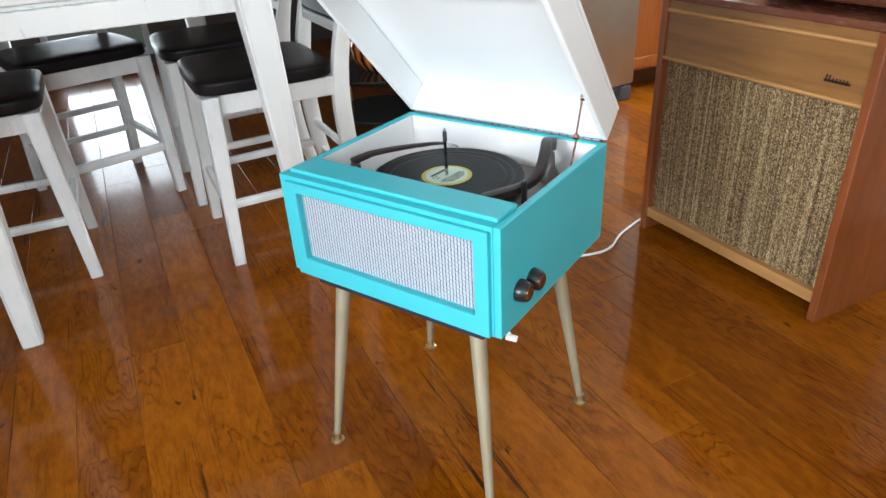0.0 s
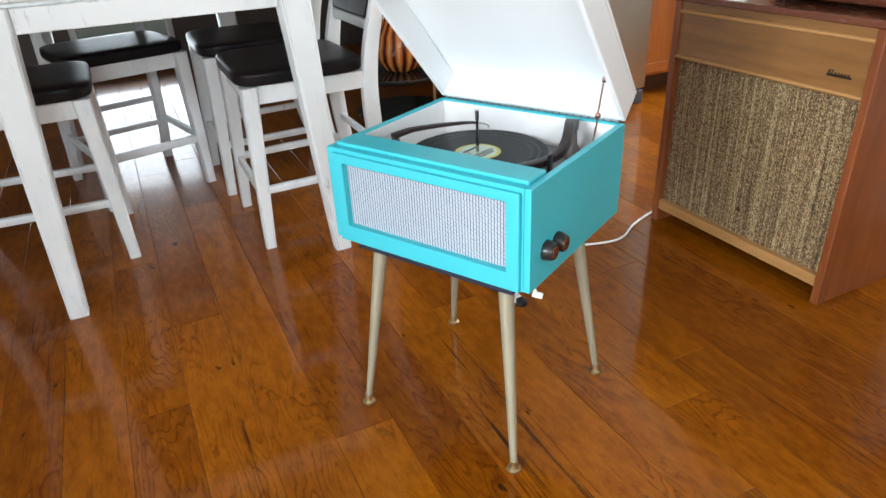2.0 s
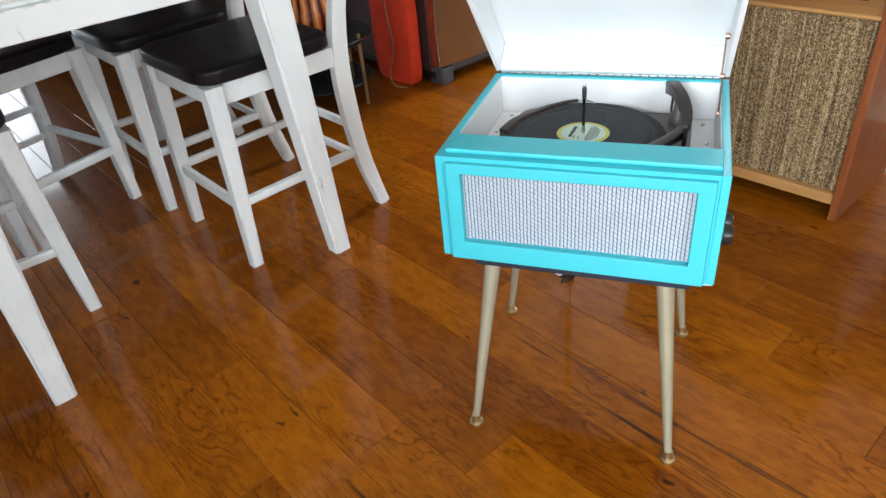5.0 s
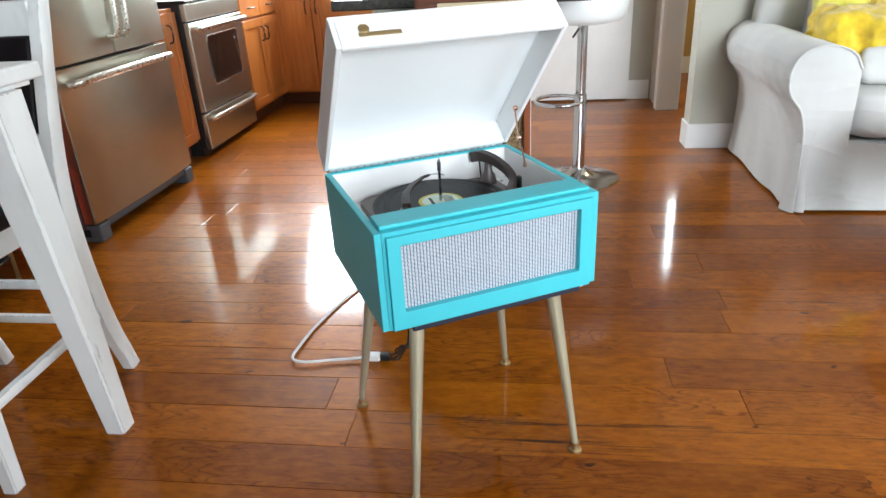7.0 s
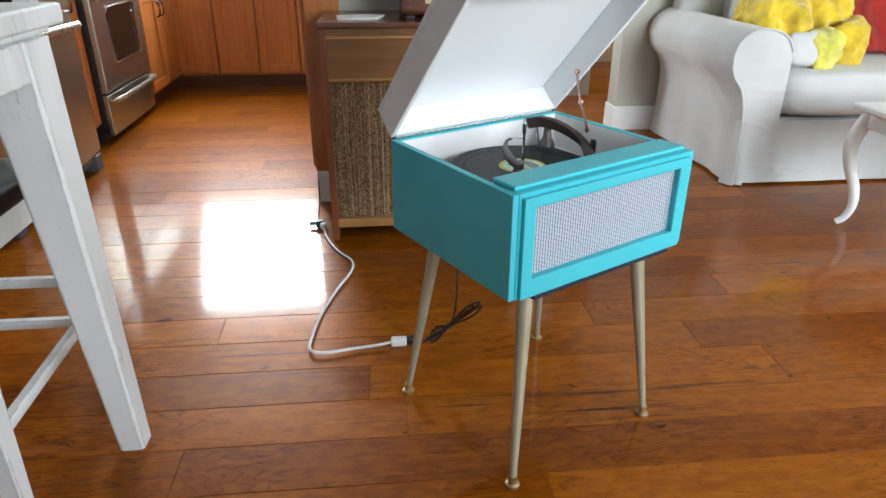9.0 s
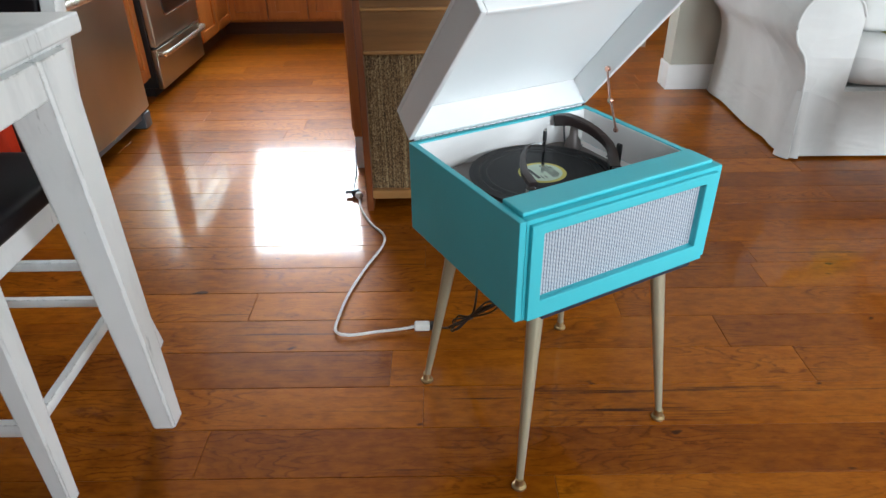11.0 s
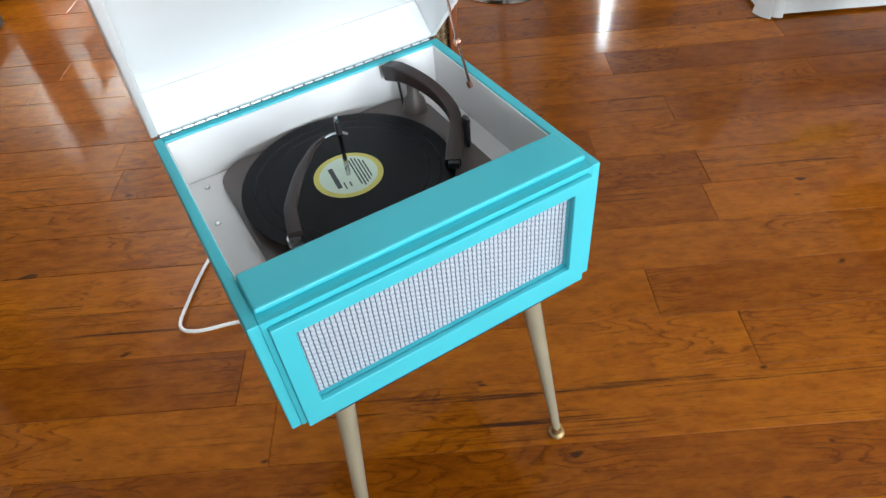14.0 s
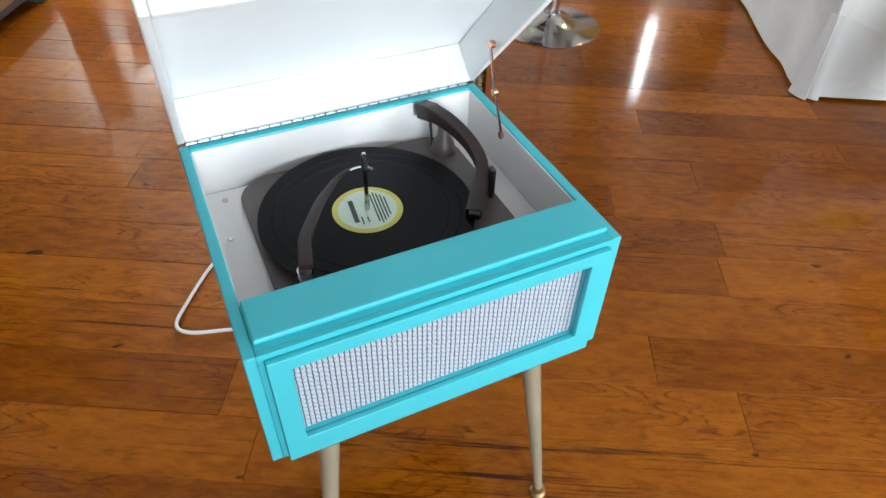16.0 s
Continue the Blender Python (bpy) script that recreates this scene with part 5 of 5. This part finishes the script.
def throw(name, x0, x1, y0, y1, height, seed, material, m, label, category, amp=0.03):
    """A soft crumpled cloth: a grid laid over a given height with folds."""
    bm = bmesh.new()
    n = 36
    grid = []
    for i in range(n + 1):
        row = []
        for j in range(n + 1):
            x, y = x0 + (x1 - x0) * i / n, y0 + (y1 - y0) * j / n
            f = noise.fractal(Vector((x * 7 + seed, y * 7, seed)), 0.8, 2.0, 4) * amp + amp * 0.8 * abs(math.sin(x * 21 + 4 * noise.noise(Vector((x * 3, y * 3, seed)))))
            wx = noise.noise(Vector((x * 4, y * 4, seed + 5))) * 0.05
            row.append(bm.verts.new((x + wx, y + noise.noise(Vector((x * 4, y * 4, seed + 9))) * 0.04, height(x, y) + f)))
        grid.append(row)
    for i in range(n):
        for j in range(n):
            bm.faces.new((grid[i][j], grid[i + 1][j], grid[i + 1][j + 1], grid[i][j + 1]))
    bmesh.ops.solidify(bm, geom=bm.faces[:], thickness=0.012)
    return single(name, bm, material, m, label, category)


SOFA_AT = at_house(1.18, 1.66)


def crumple(x0, x1, y0, y1, z0, z1, seed, amp=0.035, cuts=26, bm=None):
    """A heap of soft cloth: a rounded block pushed into ridges and hollows."""
    own = cushion(x0, x1, y0, y1, z0, z1, 0.8, cuts)
    own.normal_update()
    moves = []
    for v in own.verts:
        c = v.co * 9 + Vector((seed, seed * 2, 0))
        ridge = 1 - abs(noise.noise(c * 0.9 + Vector((0, 0, v.co.x * 6)))) * 2
        d = amp * (ridge * 0.8 + 0.6 * noise.noise(c * 2.1) + 0.25 * noise.noise(c * 5))
        moves.append((v, v.normal * d))
    for v, d in moves:
        v.co += d
        v.co.z = max(v.co.z, z0)
    return own if bm is None else joined(bm, own)


heap = crumple(0.11, 0.36, 0.15, 0.46, 0.53, 0.79, 2.0)
heap = crumple(0.30, 0.58, 0.22, 0.48, 0.58, 0.80, 5.0, 0.04, bm=heap)
heap = crumple(0.47, 0.60, 0.12, 0.30, 0.505, 0.70, 8.0, 0.03, bm=heap)
single("throw_blanket", heap, YELLOW, SOFA_AT, "mustard yellow fleece throw heaped on the sofa", "blanket")
single("throw_cushion", crumple(0.13, 0.33, 0.36, 0.48, 0.72, 0.95, 3.3, 0.014), LEMON, SOFA_AT, "lemon yellow cushion leaning on the sofa back", "cushion")
single("lemon_cloth", crumple(0.33, 0.46, 0.06, 0.18, 0.50, 0.67, 4.4, 0.022), LEMON, SOFA_AT, "lemon yellow cloth hanging from the heap", "cloth")
single("grey_cushion", cushion(-0.075, 0.075, -0.045, 0.045, -0.075, 0.075, 0.75, 10, 0.004), SLIPCOVER, SOFA_AT @ pose(0.30, 0.12, 0.59, -20, 0, -10), "small pale grey cushion under the yellow throw", "cushion")
throw("red_blanket", 0.56, 1.40, 0.30, 0.78, lambda x, y: 0.53 + 0.43 * min(1.0, max(0.0, (y - 0.34)) * 4.0), 7.0, RED, SOFA_AT, "red quilted blanket draped over the sofa back", "blanket", 0.018)

# ---- white coffee table with curved legs ----
coffee = thing("coffee_table", at_house(1.385, 1.18), "white painted coffee table with curved cabriole legs", "coffee table")
part("tabletop", box(-0.03, 0.62, -0.52, 0.03, 0.46, 0.485, 0.008, 3), WHITE_DISTRESSED, coffee)
for x0, x1, y0, y1 in ((0.03, 0.56, -0.012, 0.008), (0.03, 0.56, -0.50, -0.48)):
    part("apron", box(x0, x1, y0, y1, 0.40, 0.46, 0.003), WHITE_DISTRESSED, coffee)
for x0 in (0.0, 0.57):
    part("apron", box(x0, x0 + 0.02, -0.45, -0.04, 0.40, 0.46, 0.003), WHITE_DISTRESSED, coffee)
for lx, ly, sx, sy in ((0.03, -0.02, -1, 1), (0.56, -0.02, 1, 1), (0.03, -0.47, -1, -1), (0.56, -0.47, 1, -1)):
    line = spline([(lx, ly, 0.455), (lx + sx * 0.026, ly + sy * 0.010, 0.40), (lx + sx * 0.046, ly + sy * 0.014, 0.33), (lx + sx * 0.034, ly + sy * 0.008, 0.25), (lx - sx * 0.002, ly, 0.16), (lx - sx * 0.014, ly - sy * 0.004, 0.09), (lx + sx * 0.002, ly, 0.035), (lx + sx * 0.030, ly + sy * 0.008, 0.012)], 5)
    k = len(line)
    part("leg", sweep(line, [(0.030 - 0.017 * min(1, i / k * 1.1), 0.032 - 0.019 * min(1, i / k * 1.1)) for i in range(k)], 12, up=(0, 1, 0)), WHITE_DISTRESSED, coffee)

# ---- side table with vase, behind the stools ----
VP, VQ = -2.16, 0.86
stand = thing("side_table", at_house(VP, VQ), "small round dark metal table with glass shelves", "side table")
part("top", lathe([(0, 0.30), (0.26, 0.30), (0.265, 0.306), (0.26, 0.312), (0, 0.312)], 40), SMOKED, stand, "smoked glass top")
part("shelf", lathe([(0, 0.10), (0.24, 0.10), (0.245, 0.105), (0.24, 0.11), (0, 0.11)], 40), SMOKED, stand)
for a in (20, 110, 200, 290):
    x, y = 0.245 * math.cos(radians(a)), 0.245 * math.sin(radians(a))
    part("leg", sweep([(x, y, 0), (x, y, 0.33)], (0.008, 0.008), 8), BRASS, stand)
part("rim", sweep([(0.25 * math.cos(t), 0.25 * math.sin(t), 0.30) for t in [2 * math.pi * j / 32 for j in range(33)]], (0.009, 0.012), 8), DARK_METAL, stand)
vase_profile = [(r * 1.12, z * 1.12) for r, z in [(0, 0), (0.06, 0), (0.085, 0.015), (0.118, 0.06), (0.125, 0.11), (0.108, 0.17), (0.075, 0.22), (0.062, 0.26), (0.07, 0.31), (0.095, 0.36), (0.09, 0.36), (0.064, 0.31), (0.056, 0.26), (0, 0.25)]]
single("striped_vase", lathe(vase_profile, 48), VASE_GLASS, at_house(VP + 0.02, VQ, 0.3125), "glossy orange and brown striped glass vase", "vase")

# Added as the dark backdrop behind the vase; what stands there is unknown.
sideboard = thing("sideboard", at_house(-3.35, 1.75), "added dark oak sideboard filling an unidentified dark area", "sideboard")
part("body", box(-0.70, 0.70, 0.0, 0.43, 0.08, 1.05, 0.006), DARK_OAK, sideboard)
part("plinth", box(-0.68, 0.68, 0.03, 0.42, 0, 0.08), DARK_OAK, sideboard)
part("top", box(-0.72, 0.72, -0.02, 0.44, 1.05, 1.08, 0.006), DARK_OAK, sideboard)
for x in (-0.35, 0.35):
    part("door", box(x - 0.33, x + 0.33, -0.018, 0.0, 0.11, 1.02, 0.006), DARK_OAK, sideboard)

# ---- floor boards ----
def board_mesh(w, l):
    bm = bmesh.new()
    c, d, g = 0.0013, 0.0008, 0.0003
    rings = []
    for inset, z in ((g, -0.004), (g, -d), (g + c, 0.0)):
        rings.append([bm.verts.new((x, y, z)) for x, y in ((inset, inset), (l - inset, inset), (l - inset, w - inset), (inset, w - inset))])
    for a, b in zip(rings, rings[1:]):
        for k in range(4):
            bm.faces.new((a[k], a[(k + 1) % 4], b[(k + 1) % 4], b[k]))
    bm.faces.new(rings[-1])
    return link_mesh("plank", bm, PLANK)


rng = random.Random(11)
meshes = {}
WIDTH = 0.143
rest = bmesh.new()
first = -0.775 - 20 * WIDTH
for row in range(int((5.0 - first) / WIDTH) + 1):
    q0 = first + row * WIDTH
    p = -4.6 - rng.uniform(0.1, 1.1)
    while p < 3.6:
        l = rng.choice((0.62, 0.85, 1.1, 1.4, 1.7))
        if p + l > -4.6:
            if p < -4.68:
                l, p = l - (-4.68 - p), -4.68
            if p + l > 3.68:
                l = 3.68 - p
            tilt = pose(p, q0, 0, rng.uniform(-0.12, 0.12), rng.uniform(-0.015, 0.015), 0)
            if -1.3 < q0 < 4.1 and p + l > -2.3 and p < 2.3:
                if l not in meshes:
                    meshes[l] = board_mesh(WIDTH, l)
                plank = new("plank", meshes[l])
                plank.parent = floor_ob
                plank.matrix_basis = tilt
            else:
                at = [rest.verts.new(tilt @ Vector(c)) for c in ((0.002, 0.002, 0), (l - 0.002, 0.002, 0), (l - 0.002, WIDTH - 0.002, 0), (0.002, WIDTH - 0.002, 0))]
                under = [rest.verts.new(tilt @ Vector(c)) for c in ((0.0004, 0.0004, -0.004), (l - 0.0004, 0.0004, -0.004), (l - 0.0004, WIDTH - 0.0004, -0.004), (0.0004, WIDTH - 0.0004, -0.004))]
                rest.faces.new(at)
                for k in range(4):
                    rest.faces.new((under[k], under[(k + 1) % 4], at[(k + 1) % 4], at[k]))
        p += l
outer = new("outer_planks", link_mesh("outer_planks", rest, PLANK_REST))
outer.parent = floor_ob
tagged(outer, kind="stuff")
